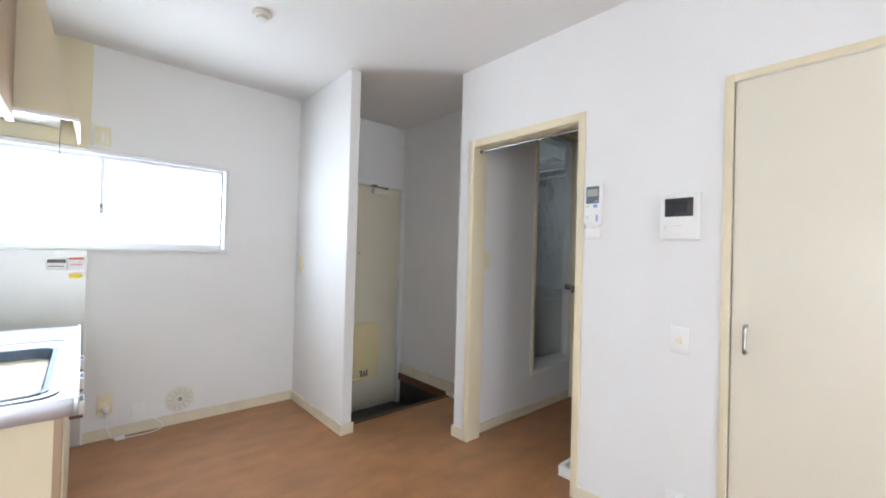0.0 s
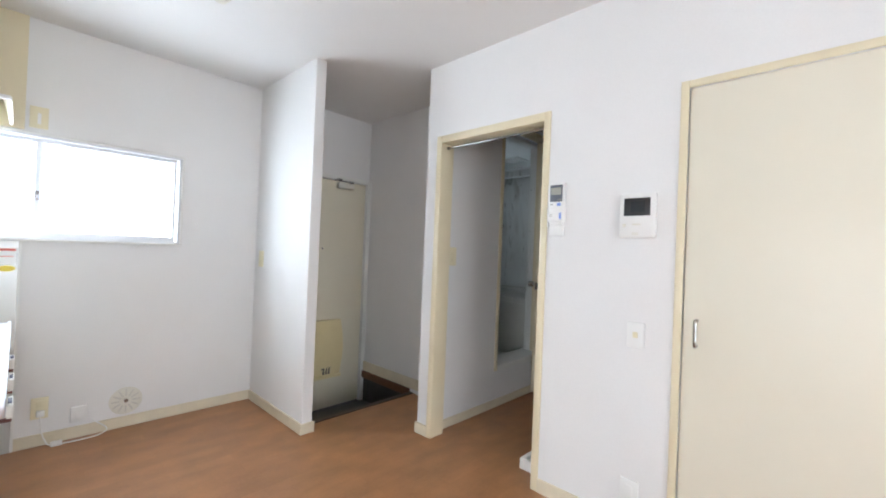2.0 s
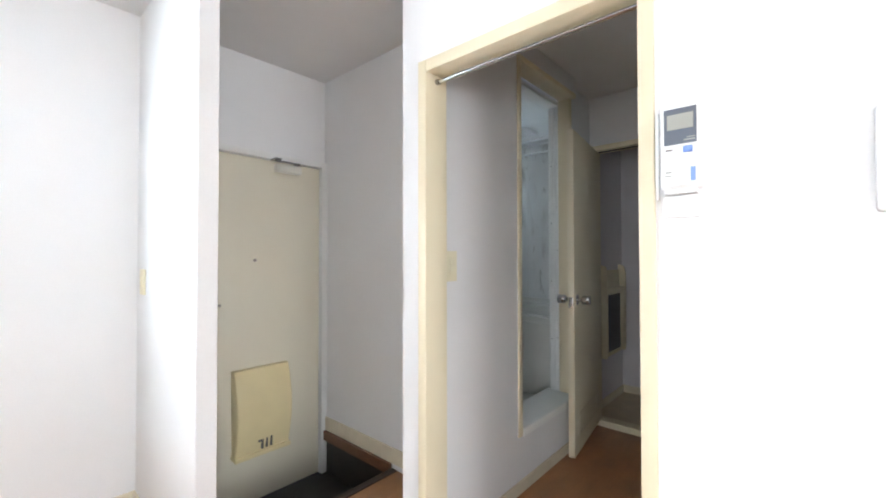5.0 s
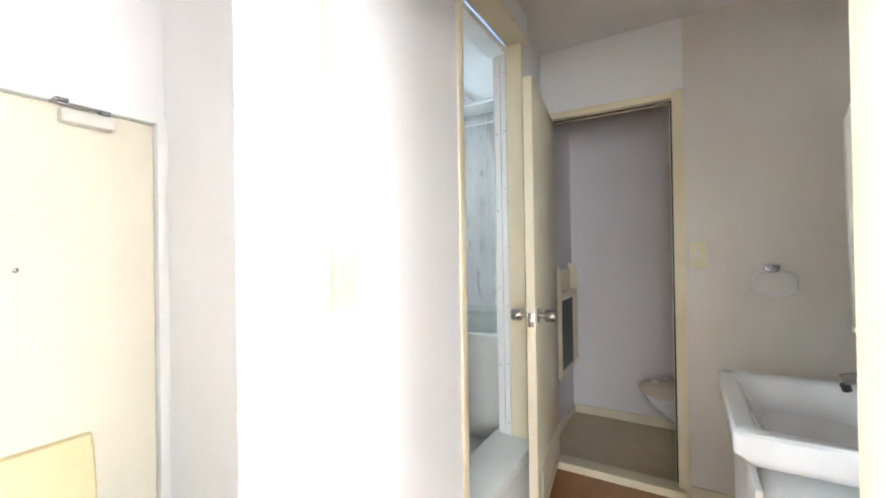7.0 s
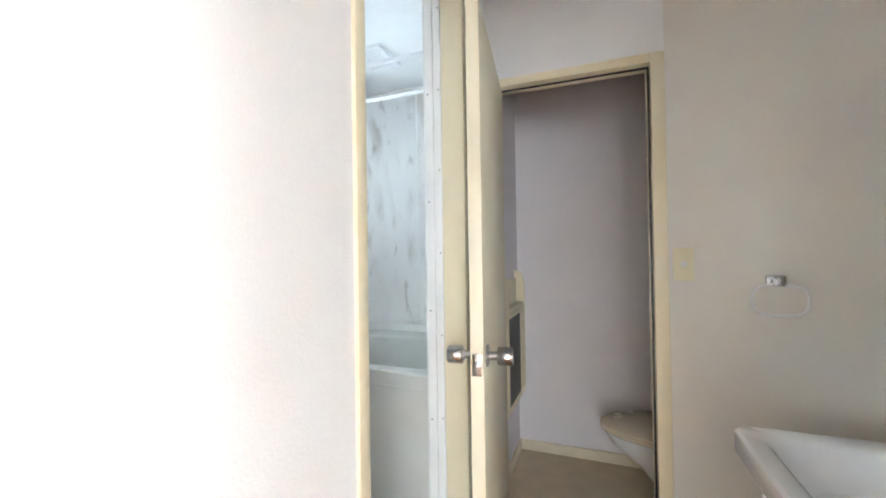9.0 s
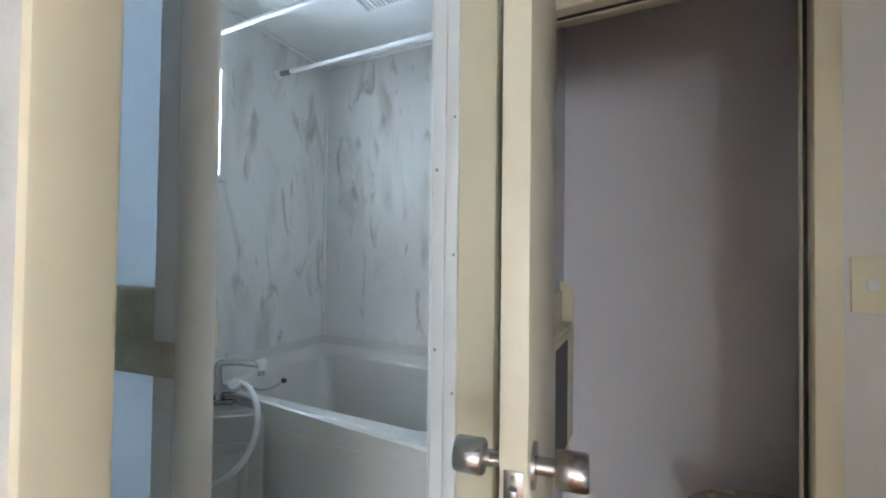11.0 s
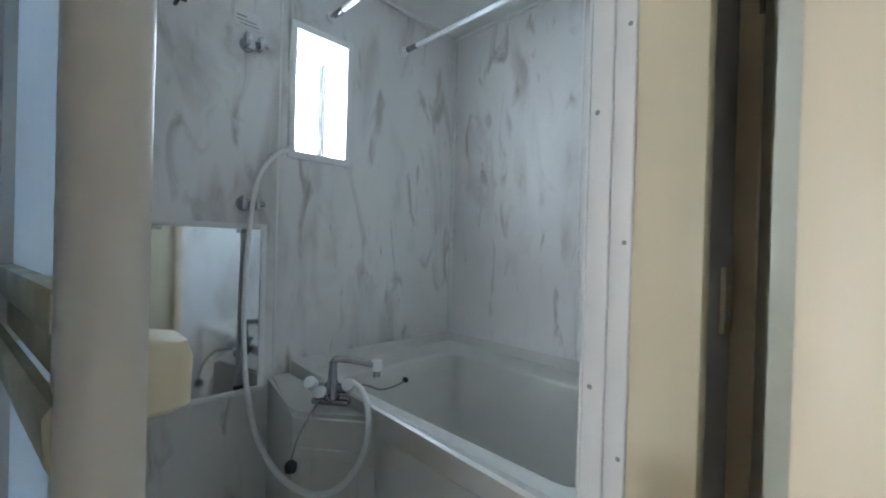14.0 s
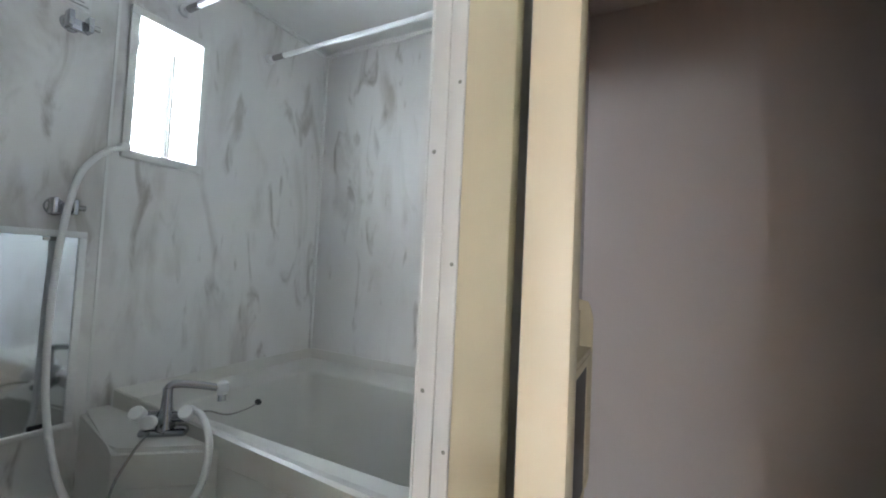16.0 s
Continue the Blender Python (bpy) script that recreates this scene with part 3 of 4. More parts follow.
# mail receiver: an open-topped bowed plastic cover
m = thing("mail_receiver", (1.78, 3.1, 0.06), "yellowed cream plastic mail receiver on the entrance door", "mailbox")
rings = []
for k in range(9):
    u = k / 8
    z = 0.06 + 0.49 * u
    d = 0.055 + 0.05 * math.sin(math.pi * u * 0.9) - 0.03 * u * u
    w = 0.160 + 0.006 * u
    rings.append(rounded(1.803 - w, 1.803 + w, 3.123 - d, 3.123, z, 0.012, 3))
part("cover", loft(rings), MAILBOX, m)
part("tray", one(1.640, 1.968, 3.05, 3.124, 0.045, 0.07, 0.004), MAILBOX, m)
part("emblem", boxes((1.785, 1.796, 3.046, 3.06, 0.085, 0.14), (1.765, 1.785, 3.046, 3.06, 0.128, 0.14), (1.812, 1.822, 3.046, 3.06, 0.085, 0.14), (1.838, 1.849, 3.046, 3.06, 0.085, 0.155), (1.849, 1.868, 3.046, 3.06, 0.143, 0.155)), INK, m, "dark emblem strokes")

t = thing("closet_door", (1.8, -0.1, 0), "cream flush closet door, closed, with a small chrome pull", "door")
part("leaf", one(1.782, 1.815, -0.497, 0.311, 0.01, 1.899, 0.003), CLOSET, t)
part("handle", tube([(1.782, 0.262, 0.865), (1.752, 0.262, 0.868), (1.75, 0.262, 0.915), (1.752, 0.262, 0.962), (1.782, 0.262, 0.965)], 0.0065, 8, 5), SATIN, t)

# toilet door, swung open against the bath frame
ANGLE = pose(3.648, 1.787, 0, 0, 0, 8.2)
t = thing("toilet_door", (3.648, 1.787, 0.03), "cream flush toilet door, open, with a bottom louvre", "door")


def on_door(bm):
    bmesh.ops.transform(bm, matrix=ANGLE, verts=bm.verts)
    return bm


part("leaf", on_door(one(-0.715, -0.003, -0.037, 0.0, 0.05, 1.947, 0.002)), CREAM_DOOR, t)
lv = part("louvre", on_door(boxes((-0.62, -0.12, -0.042, -0.034, 0.15, 0.16), (-0.62, -0.12, -0.042, -0.034, 0.27, 0.28), (-0.62, -0.61, -0.042, -0.034, 0.16, 0.27), (-0.13, -0.12, -0.042, -0.034, 0.16, 0.27))), BASE, t)
for k in range(7):
    part("slat", on_door(one(-0.61, -0.13, -0.041, -0.035, 0.162 + 0.0155 * k, 0.170 + 0.0155 * k)), BASE, lv)
for side, y0 in ((-1, -0.037), (1, 0.0)):
    mt = ANGLE @ pose(-0.655, y0, 0.952, 90 if side < 0 else -90)
    k = part("knob", lathe(bmesh.new(), [(0.031, 0), (0.031, 0.005), (0.012, 0.006), (0.012, 0.03), (0.023, 0.031), (0.0255, 0.034), (0.0255, 0.07), (0.0235, 0.074), (0.004, 0.074)], mt, 28), SATIN, t, "round satin steel knob")
lp = part("latch_plate", on_door(one(-0.7175, -0.714, -0.031, -0.006, 0.91, 0.97, 0.001)), SATIN, t)
part("latch_bolt", on_door(one(-0.726, -0.714, -0.024, -0.012, 0.93, 0.95, 0.002)), SATIN, lp)
for z in (0.918, 0.962):
    part("screw", rod(bmesh.new(), ANGLE @ Vector((-0.719, -0.018, z)), ANGLE @ Vector((-0.714, -0.018, z)), 0.003, 8), SATIN, lp)
for z in (0.25, 1.75):
    part("hinge", rod(bmesh.new(), (3.644, 1.79, z - 0.045), (3.644, 1.79, z + 0.045), 0.006, 10), SATIN, t)
single("strike_plate", one(3.685, 3.71, 1.168, 1.1715, 0.90, 0.96, 0.001), BLACK, "dark metal strike plate on the toilet door frame", "strike plate")
t = thing("curtain_rod", (1.83, 1.345, 1.87), "thin chrome tension rod across the doorway head", "rod")
part("tube", rod(bmesh.new(), (1.83, 0.985, 1.872), (1.83, 1.692, 1.872), 0.0065), CHROME, t)
for y in (0.972, 1.690):
    part("end_cap", rod(bmesh.new(), (1.83, y, 1.872), (1.83, y + 0.012, 1.872), 0.011), SATIN, t)

# ---- wall fittings ----


def plate(name, axis, at, a0, a1, z0, z1, label, category="switch", mat=None, depth=0.009, out=-1, keys=((0.3, 0.7, 0.3, 0.7),), keymat=None):
    """A wall plate on a plane of constant x or y, with its keys as fractions of the plate."""
    t = thing(name, (at, (a0 + a1) / 2, z0) if axis == "x" else ((a0 + a1) / 2, at, z0), label, category)

    def b(u0, u1, d0, d1, w0, w1, bv):
        d0, d1 = sorted((at + out * d0, at + out * d1))
        return one(d0, d1, u0, u1, w0, w1, bv) if axis == "x" else one(u0, u1, d0, d1, w0, w1, bv)
    part("plate", b(a0, a1, 0, depth, z0, z1, 0.002), mat or IVORY, t)
    for k0, k1, h0, h1 in keys:
        part("key", b(a0 + (a1 - a0) * k0, a0 + (a1 - a0) * k1, depth, depth + 0.004, z0 + (z1 - z0) * h0, z0 + (z1 - z0) * h1, 0.001), keymat or WHITE, t)
    return t


plate("light_switch", "y", 1.76, 1.938, 2.008, 1.106, 1.231, "ivory two-key light switch beside the doorway", keys=((0.32, 0.68, 0.22, 0.48), (0.32, 0.68, 0.52, 0.78)), keymat=IVORY)
plate("light_switch", "x", 3.66, 1.03, 1.10, 1.127, 1.252, "ivory single-key light switch beside the toilet door", keys=((0.35, 0.65, 0.42, 0.58),))
plate("light_switch", "y", 1.83, 3.555, 3.625, 1.085, 1.21, "ivory light switch behind the open toilet door", keys=((0.3, 0.6, 0.2, 0.34), (0.3, 0.6, 0.62, 0.74)))
plate("wall_socket", "x", 1.78, 0.452, 0.524, 0.815, 0.925, "white wall switch on the white wallpaper", mat=WHITE, keys=((0.36, 0.64, 0.4, 0.62),), keymat=IVORY)
plate("wall_socket", "x", 1.78, 0.455, 0.53, 0.13, 0.245, "white wall socket near the floor", "socket", mat=WHITE, keys=((0.3, 0.7, 0.2, 0.8),))
plate("light_switch", "x", 1.20, 2.97, 3.04, 1.03, 1.15, "ivory switch on the partition near the window corner", keys=((0.3, 0.7, 0.3, 0.7),), keymat=IVORY)
plate("wall_socket", "y", 3.13, 0.0, 0.073, 0.155, 0.275, "ivory wall socket with a white plug", "socket", keys=((0.3, 0.7, 0.55, 0.85),), keymat=IVORY)
plate("fan_switch", "y", 3.13, -0.058, 0.018, 1.80, 1.92, "ivory pull switch plate above the window", keys=((0.42, 0.62, 0.2, 0.7),))
plate("phone_jack", "y", 3.13, 0.168, 0.243, 0.098, 0.186, "white square telephone jack", "socket", mat=WHITE, depth=0.022, keys=((0.3, 0.8, 0.15, 0.6),))
t = thing("plug_and_cord", (0.06, 3.1, 0), "white plug with its cord trailing along the baseboard", "cord")
part("plug", one(0.022, 0.058, 3.095, 3.117, 0.17, 0.205, 0.005), WHITE, t)
part("cord", tube([(0.04, 3.10, 0.17), (0.046, 3.095, 0.09), (0.065, 3.09, 0.03), (0.09, 3.08, 0.006), (0.2, 3.06, 0.006), (0.30, 3.075, 0.006), (0.335, 3.095, 0.03), (0.27, 3.11, 0.09)], 0.0035, 6, 6), WHITE, t)
part("adapter", one(0.085, 0.135, 3.055, 3.085, 0.0, 0.025, 0.004), WHITE, t)
# round vent in the wall, low down
t = thing("round_vent", (0.430, 3.13, 0.1), "pale round slotted wall vent above the baseboard", "vent")
part("plate", lathe(bmesh.new(), [(0.086, 0), (0.086, 0.002), (0.08, 0.005), (0.022, 0.006), (0.02, 0.009)], pose(0.430, 3.13, 0.165, 90), 32), OFFWHITE, t)
for k in range(12):
    a = 2 * math.pi * k / 12
    part("slot", one(0.030, 0.074, -0.004, 0.004, 0.003, 0.0064, 0, pose(0.430, 3.13, 0.165, 90) @ pose(0, 0, 0, 0, 0, math.degrees(a))), SLOT, t, smooth=False)
part("hub", lathe(bmesh.new(), [(0.012, 0.008), (0.011, 0.012)], pose(0.430, 3.13, 0.165, 90), 16), SATIN, t)
# water heater remote
t = thing("heater_remote", (1.76, 0.877, 1.30), "white water-heater remote control with a dark display", "control panel")
part("body", loft([[(1.779, y, z) for y, z, _ in rounded(0.836, 0.918, 1.366, 1.562, 0, 0.006, 3)], [(1.756, y, z) for y, z, _ in rounded(0.836, 0.918, 1.366, 1.562, 0, 0.006, 3)], [(1.752, y, z) for y, z, _ in rounded(0.840, 0.914, 1.370, 1.558, 0, 0.006, 3)]]), WHITE, t)
sc = part("display", one(1.7495, 1.753, 0.843, 0.909, 1.468, 1.551, 0.001), GREYSCREEN, t, "blue-grey display window")
part("lcd", one(1.748, 1.7495, 0.849, 0.902, 1.502, 1.537), LCD, sc, smooth=False)
part("icon", boxes((1.7485, 1.7493, 0.845, 0.868, 1.474, 1.477), (1.7485, 1.7493, 0.845, 0.862, 1.480, 1.482)), LCD, sc, smooth=False)
part("button", one(1.749, 1.753, 0.851, 0.870, 1.447, 1.462, 0.001), BLUE, t, "pale blue button")
part("lettering", boxes((1.7505, 1.7525, 0.892, 0.906, 1.4545, 1.4575)), INK, t, smooth=False)
ld = part("lid", one(1.7475, 1.7525, 0.839, 0.916, 1.371, 1.414, 0.002), WHITE, t, "hinged lower lid")
part("button", one(1.7465, 1.7478, 0.845, 0.855, 1.380, 1.412), BLUE, ld)
part("lettering", boxes((1.7468, 1.7478, 0.893, 0.905, 1.402, 1.405), (1.7468, 1.7478, 0.893, 0.908, 1.394, 1.396)), LCD, ld, smooth=False)
part("foot", one(1.757, 1.78, 0.845, 0.912, 1.354, 1.368, 0.002), WHITE, t)
part("wall_box", one(1.771, 1.78, 0.842, 0.918, 1.300, 1.352, 0.003), WHITE, t, "low white mounting box")
part("bracket", one(1.768, 1.78, 0.925, 0.932, 1.345, 1.555, 0.002), WHITE, t)
# intercom
t = thing("intercom", (1.76, 0.49, 1.29), "white video intercom with a black screen", "intercom")
part("body", loft([[(1.779, y, z) for y, z, _ in rounded(0.420, 0.566, 1.290, 1.484, 0, 0.008, 3)], [(1.757, y, z) for y, z, _ in rounded(0.420, 0.566, 1.290, 1.484, 0, 0.008, 3)], [(1.753, y, z) for y, z, _ in rounded(0.424, 0.562, 1.294, 1.480, 0, 0.008, 3)]]), WHITE, t)
sc = part("screen_bezel", one(1.7505, 1.754, 0.440, 0.548, 1.386, 1.463, 0.002), BLACK, t)
part("screen", one(1.749, 1.7506, 0.462, 0.518, 1.402, 1.448), DARKSCREEN, sc, smooth=False)
part("button", lathe(bmesh.new(), [(0.008, 0), (0.007, 0.004)], pose(1.753, 0.545, 1.345, 0, -90), 14), OFFWHITE, t)
part("button", one(1.7505, 1.754, 0.477, 0.512, 1.345, 1.352, 0.001), OFFWHITE, t)
part("speaker_grille", boxes(*[(1.7515, 1.754, 0.485, 0.512, 1.304 + 0.006 * k, 1.307 + 0.006 * k) for k in range(2)]), OFFWHITE, t, smooth=False)
t = thing("ceiling_rosette", (0.56, 2.06, 2.385), "small round cream ceiling lamp socket", "ceiling socket")
part("base", lathe(bmesh.new(), [(0.045, 0), (0.047, -0.012), (0.04, -0.022), (0.03, -0.024), (0.028, -0.036), (0.02, -0.038)], pose(0.56, 2.06, H), 28), OFFWHITE, t)
part("slot_cover", one(0.535, 0.585, 2.055, 2.065, 2.379, 2.383), INK, t)

# ---- kitchen unit ----
t = thing("sink_cabinet", (-0.4, 1.85, 0), "cream kitchen sink cabinet with three doors", "cabinet")
part("body", boxes((-0.695, -0.135, 1.335, 2.54, 0.08, 0.765), (-0.69, -0.16, 1.35, 2.53, 0, 0.08)), CREAM, t)
part("edge_post", one(-0.135, -0.118, 1.332, 1.36, 0.08, 0.765, 0.002), BROWN, t, "wood-coloured edge strip")
for y0, y1, yh in ((1.36, 1.745, 1.69), (1.75, 2.145, 2.0), (2.15, 2.54, 2.33)):
    d = part("door", one(-0.134, -0.114, y0, y1, 0.09, 0.755, 0.002), CREAM, t)
    h = part("handle", boxes((-0.114, -0.085, yh - 0.05, yh - 0.035, 0.655, 0.685), (-0.114, -0.085, yh + 0.035, yh + 0.05, 0.655, 0.685), (-0.088, -0.074, yh - 0.05, yh + 0.05, 0.65, 0.69), bevel=0.002), WHITE, d, "white handle with a dark red inset")
    part("inset", one(-0.086, -0.076, yh - 0.028, yh + 0.028, 0.689, 0.6915, 0.001), NAVY, h, "dark blue inset")
    part("underside", one(-0.11, -0.076, yh - 0.05, yh + 0.05, 0.640, 0.651, 0.002), MAROON, h, "dark red underside")
t = thing("kitchen_sink", (-0.4, 1.85, 0.765), "stainless steel sink top with a deep bowl", "sink")
SX0, SX1, SY0, SY1 = -0.60, -0.160, 1.40, 2.06
part("top", boxes((-0.697, SX0, 1.31, 2.56, 0.772, 0.80), (SX1, -0.095, 1.31, 2.56, 0.772, 0.80), (SX0, SX1, 1.31, SY0, 0.772, 0.80), (SX0, SX1, SY1, 2.56, 0.772, 0.80)), STEEL, t, smooth=False)
part("front_lip", boxes((-0.10, -0.088, 1.302, 2.565, 0.758, 0.806), (-0.697, -0.10, 1.302, 1.312, 0.758, 0.806), bevel=0.002), STEEL, t)
part("rear_upstand", one(-0.697, -0.685, 1.31, 2.56, 0.80, 0.86, 0.003), STEEL, t)
part("bowl", loft([rounded(SX0 - 0.01, SX1 + 0.01, SY0 - 0.01, SY1 + 0.01, 0.803, 0.05), rounded(SX0 + 0.004, SX1 - 0.004, SY0 + 0.004, SY1 - 0.004, 0.801, 0.05), rounded(SX0 + 0.012, SX1 - 0.012, SY0 + 0.012, SY1 - 0.012, 0.775, 0.055), rounded(SX0 + 0.03, SX1 - 0.03, SY0 + 0.03, SY1 - 0.03, 0.62, 0.06), rounded(SX0 + 0.05, SX1 - 0.05, SY0 + 0.05, SY1 - 0.05, 0.60, 0.05)], cap0=False), BOWL, t, "steel bowl with its dark blue-grey reflections put into the colour")
part("bead", loft([rounded(SX0 - 0.03, SX1 + 0.032, SY0 - 0.05, SY1 + 0.14, z, 0.06) for z in (0.8005, 0.8045)] + [rounded(SX0 - 0.024, SX1 + 0.026, SY0 - 0.044, SY1 + 0.134, 0.8045, 0.056), rounded(SX0 - 0.024, SX1 + 0.026, SY0 - 0.044, SY1 + 0.134, 0.8005, 0.056)], False, False), STEEL, t, "pressed rim bead")
part("drain", lathe(bmesh.new(), [(0.06, 0.601), (0.058, 0.605), (0.03, 0.603)], pose(-0.45, 1.9, 0), 24), CHROME, t)
t = thing("stove_cabinet", (-0.4, 2.84, 0), "low cream stove cabinet beside the sink", "cabinet")
part("body", one(-0.715, -0.135, 2.565, 3.09, 0, 0.60, 0.003), CREAM, t)
part("top", one(-0.718, -0.11, 2.562, 3.10, 0.60, 0.625, 0.003), STEEL, t)
structure("trim_splash_low", one(-0.72, -0.075, 3.118, 3.13, 0.0, 1.163, 0.001), SPLASH, "grey metal splash panel below the window", "trim")
structure("trim_splash_edge", one(-0.075, -0.062, 3.115, 3.13, 0.0, 1.163, 0.001), WHITEPAINT, "white splash panel edge", "trim")
structure("trim_splash_high", one(-0.72, -0.075, 3.116, 3.13, 1.78, H, 0.001), CREAM, "cream fire panel beside the range hood", "trim")
t = thing("warning_sticker", (-0.19, 3.117, 1.06), "white safety sticker with dark print", "sticker")
part("sheet", one(-0.246, -0.159, 3.1165, 3.118, 1.047, 1.116), WHITE, t, smooth=False)
part("print", boxes((-0.242, -0.163, 3.1155, 3.1165, 1.088, 1.108), (-0.236, -0.172, 3.1155, 3.1165, 1.066, 1.071)), INK, t, smooth=False)
t = thing("warning_sticker", (-0.10, 3.117, 1.06), "red and yellow safety sticker", "sticker")
part("sheet", one(-0.154, -0.084, 3.1165, 3.118, 1.035, 1.123), WHITE, t, smooth=False)
part("print", boxes((-0.152, -0.086, 3.1155, 3.1165, 1.108, 1.121), (-0.146, -0.094, 3.1155, 3.1165, 1.076, 1.08)), RED, t, smooth=False)
part("badge", lathe(bmesh.new(), [(0.034, 0), (0.034, 0.002)], pose(-0.118, 3.1175, 1.012, 90) @ Matrix.Diagonal((1, 0.5, 1, 1)), 20), YELLOW, t)
# range hood: a deep box with a raked front and a bent white lip
t = thing("range_hood", (-0.42, 2.8, 1.8), "cream kitchen range hood with a raked front", "range hood")
bm = bmesh.new()
prof = [(-0.715, 1.80), (-0.132, 1.80), (-0.15, 1.88), (-0.27, H - 0.004), (-0.715, H - 0.004)]
lo = [bm.verts.new((x, 2.52, z)) for x, z in prof]
hi = [bm.verts.new((x, 3.10, z)) for x, z in prof]
bm.faces.new(lo)
bm.faces.new(hi[::-1])
for i in range(len(prof)):
    j = (i + 1) % len(prof)
    if i:
        bm.faces.new((lo[i], hi[i], hi[j], lo[j]))
part("shell", bm, CREAM, t, smooth=False)
part("lip", boxes((-0.715, -0.122, 2.505, 2.52, 1.788, 1.806), (-0.132, -0.118, 2.52, 3.105, 1.788, 1.806), bevel=0.003), WHITE, t)
part("filter", one(-0.66, -0.2, 2.56, 3.05, 1.85, 1.86), SATIN, t)
part("pull_cord", rod(bmesh.new(), (-0.2, 2.9, 1.62), (-0.2, 2.9, 1.85), 0.002, 6), INK, t)
t = thing("wall_cabinet", (-0.53, 1.8, 1.75), "brown-fronted wall cabinet above the sink", "cabinet")
part("body", one(-0.715, -0.36, 1.1, 2.50, 1.75, H - 0.004, 0.002), CREAM, t)
for a, c in ((1.105, 1.565), (1.57, 2.03), (2.035, 2.495)):
    part("door", one(-0.36, -0.34, a, c, 1.76, H - 0.01, 0.002), BROWN, t)
part("trim_rail", one(-0.36, -0.335, 1.1, 2.50, 1.735, 1.75, 0.002), WHITE, t)

# ---- washroom ----
t = thing("laundry_pan", (2.2, 0.8, 0), "white plastic washing machine pan on the floor", "laundry pan")
part("tray", boxes((1.90, 2.54, 0.475, 0.50, 0, 0.06), (1.90, 2.54, 1.095, 1.12, 0, 0.06), (1.90, 1.925, 0.50, 1.095, 0, 0.06), (2.515, 2.54, 0.50, 1.095, 0, 0.06), (1.925, 2.515, 0.50, 1.095, 0, 0.015), bevel=0.004), WHITE, t)
for x in (1.925, 2.44):
    for y in (0.50, 1.02):
        part("corner_foot", one(x, x + 0.075, y, y + 0.075, 0.015, 0.045, 0.004), WHITE, t)
t = thing("vanity_unit", (2.89, 0.74, 0), "white porcelain washbasin on a white cabinet", "washbasin")
VX0, VX1, VY0, VY1 = 2.615, 3.262, 0.458, 1.018
body = part("cabinet_body", one(2.635, 3.195, VY0, 0.955, 0, 0.588, 0.004), WHITE, t)
for a, c in ((2.64, 2.913), (2.917, 3.19)):
    d = part("door", one(a, c, 0.955, 0.973, 0.07, 0.60, 0.003), WHITE, body)
part("basin", loft([
    rounded(VX0 + 0.05, VX1 - 0.05, VY0, VY1 - 0.08, 0.648, 0.05),
    rounded(VX0 + 0.015, VX1 - 0.015, VY0, VY1 - 0.02, 0.665, 0.04),
    rounded(VX0, VX1, VY0, VY1, 0.69, 0.03),
    rounded(VX0, VX1, VY0, VY1, 0.742, 0.03),
    rounded(VX0 + 0.008, VX1 - 0.008, VY0 + 0.004, VY1 - 0.008, 0.75, 0.03),
    rounded(VX0 + 0.045, VX1 - 0.045, VY0 + 0.14, VY1 - 0.045, 0.748, 0.06),
    rounded(VX0 + 0.06, VX1 - 0.06, VY0 + 0.155, VY1 - 0.06, 0.735, 0.07),
    rounded(VX0 + 0.072, VX1 - 0.072, VY0 + 0.165, VY1 - 0.075, 0.70, 0.08),
    rounded(VX0 + 0.10, VX1 - 0.10, VY0 + 0.185, VY1 - 0.11, 0.65, 0.09),
    rounded(VX0 + 0.14, VX1 - 0.14, VY0 + 0.21, VY1 - 0.15, 0.615, 0.09),
    rounded(VX0 + 0.19, VX1 - 0.19, VY0 + 0.24, VY1 - 0.20, 0.598, 0.07),
    rounded(VX0 + 0.25, VX1 - 0.25, VY0 + 0.27, VY1 - 0.25, 0.592, 0.015)]), PORCELAIN, t, "white porcelain bowl")
part("back_rise", loft([rounded(VX0 + 0.004, VX1 - 0.004, VY0, VY0 + 0.13, 0.745, 0.03), rounded(VX0 + 0.01, VX1 - 0.01, VY0, VY0 + 0.10, 0.79, 0.03), rounded(VX0 + 0.015, VX1 - 0.015, VY0, VY0 + 0.08, 0.80, 0.03)]), PORCELAIN, t)
part("overflow", one(2.93, 2.975, 0.628, 0.634, 0.68, 0.70, 0.002), BLACK, t)
fa = part("faucet", lathe(bmesh.new(), [(0.028, 0.79), (0.028, 0.80), (0.02, 0.805), (0.018, 0.85), (0.014, 0.86)], pose(2.93, 0.54, 0), 20), CHROME, t, "chrome single-lever basin tap")
part("spout", tube([(2.93, 0.54, 0.845), (2.93, 0.60, 0.86), (2.93, 0.67, 0.855), (2.93, 0.735, 0.838)], 0.017, 14, 6), CHROME, fa)
part("aerator", rod(bmesh.new(), (2.935, 0.722, 0.808), (2.93, 0.728, 0.826), 0.012, 14), BLACK, fa, "black spout outlet")
part("overflow_slot", one(2.985, 3.02, 0.640, 0.646, 0.715, 0.735, 0.002), BLACK, t)
part("lever", one(2.915, 2.945, 0.49, 0.58, 0.86, 0.875, 0.005), WHITE, fa)
part("stopper_knob", lathe(bmesh.new(), [(0.016, 0.79), (0.016, 0.80), (0.008, 0.805), (0.01, 0.83), (0.004, 0.835)], pose(3.05, 0.54, 0), 16), CHROME, t)
part("side_hook", tube([(3.15, 0.9, 0.52), (3.20, 0.94, 0.50), (3.225, 0.95, 0.52)], 0.006, 8, 5), CHROME, t)
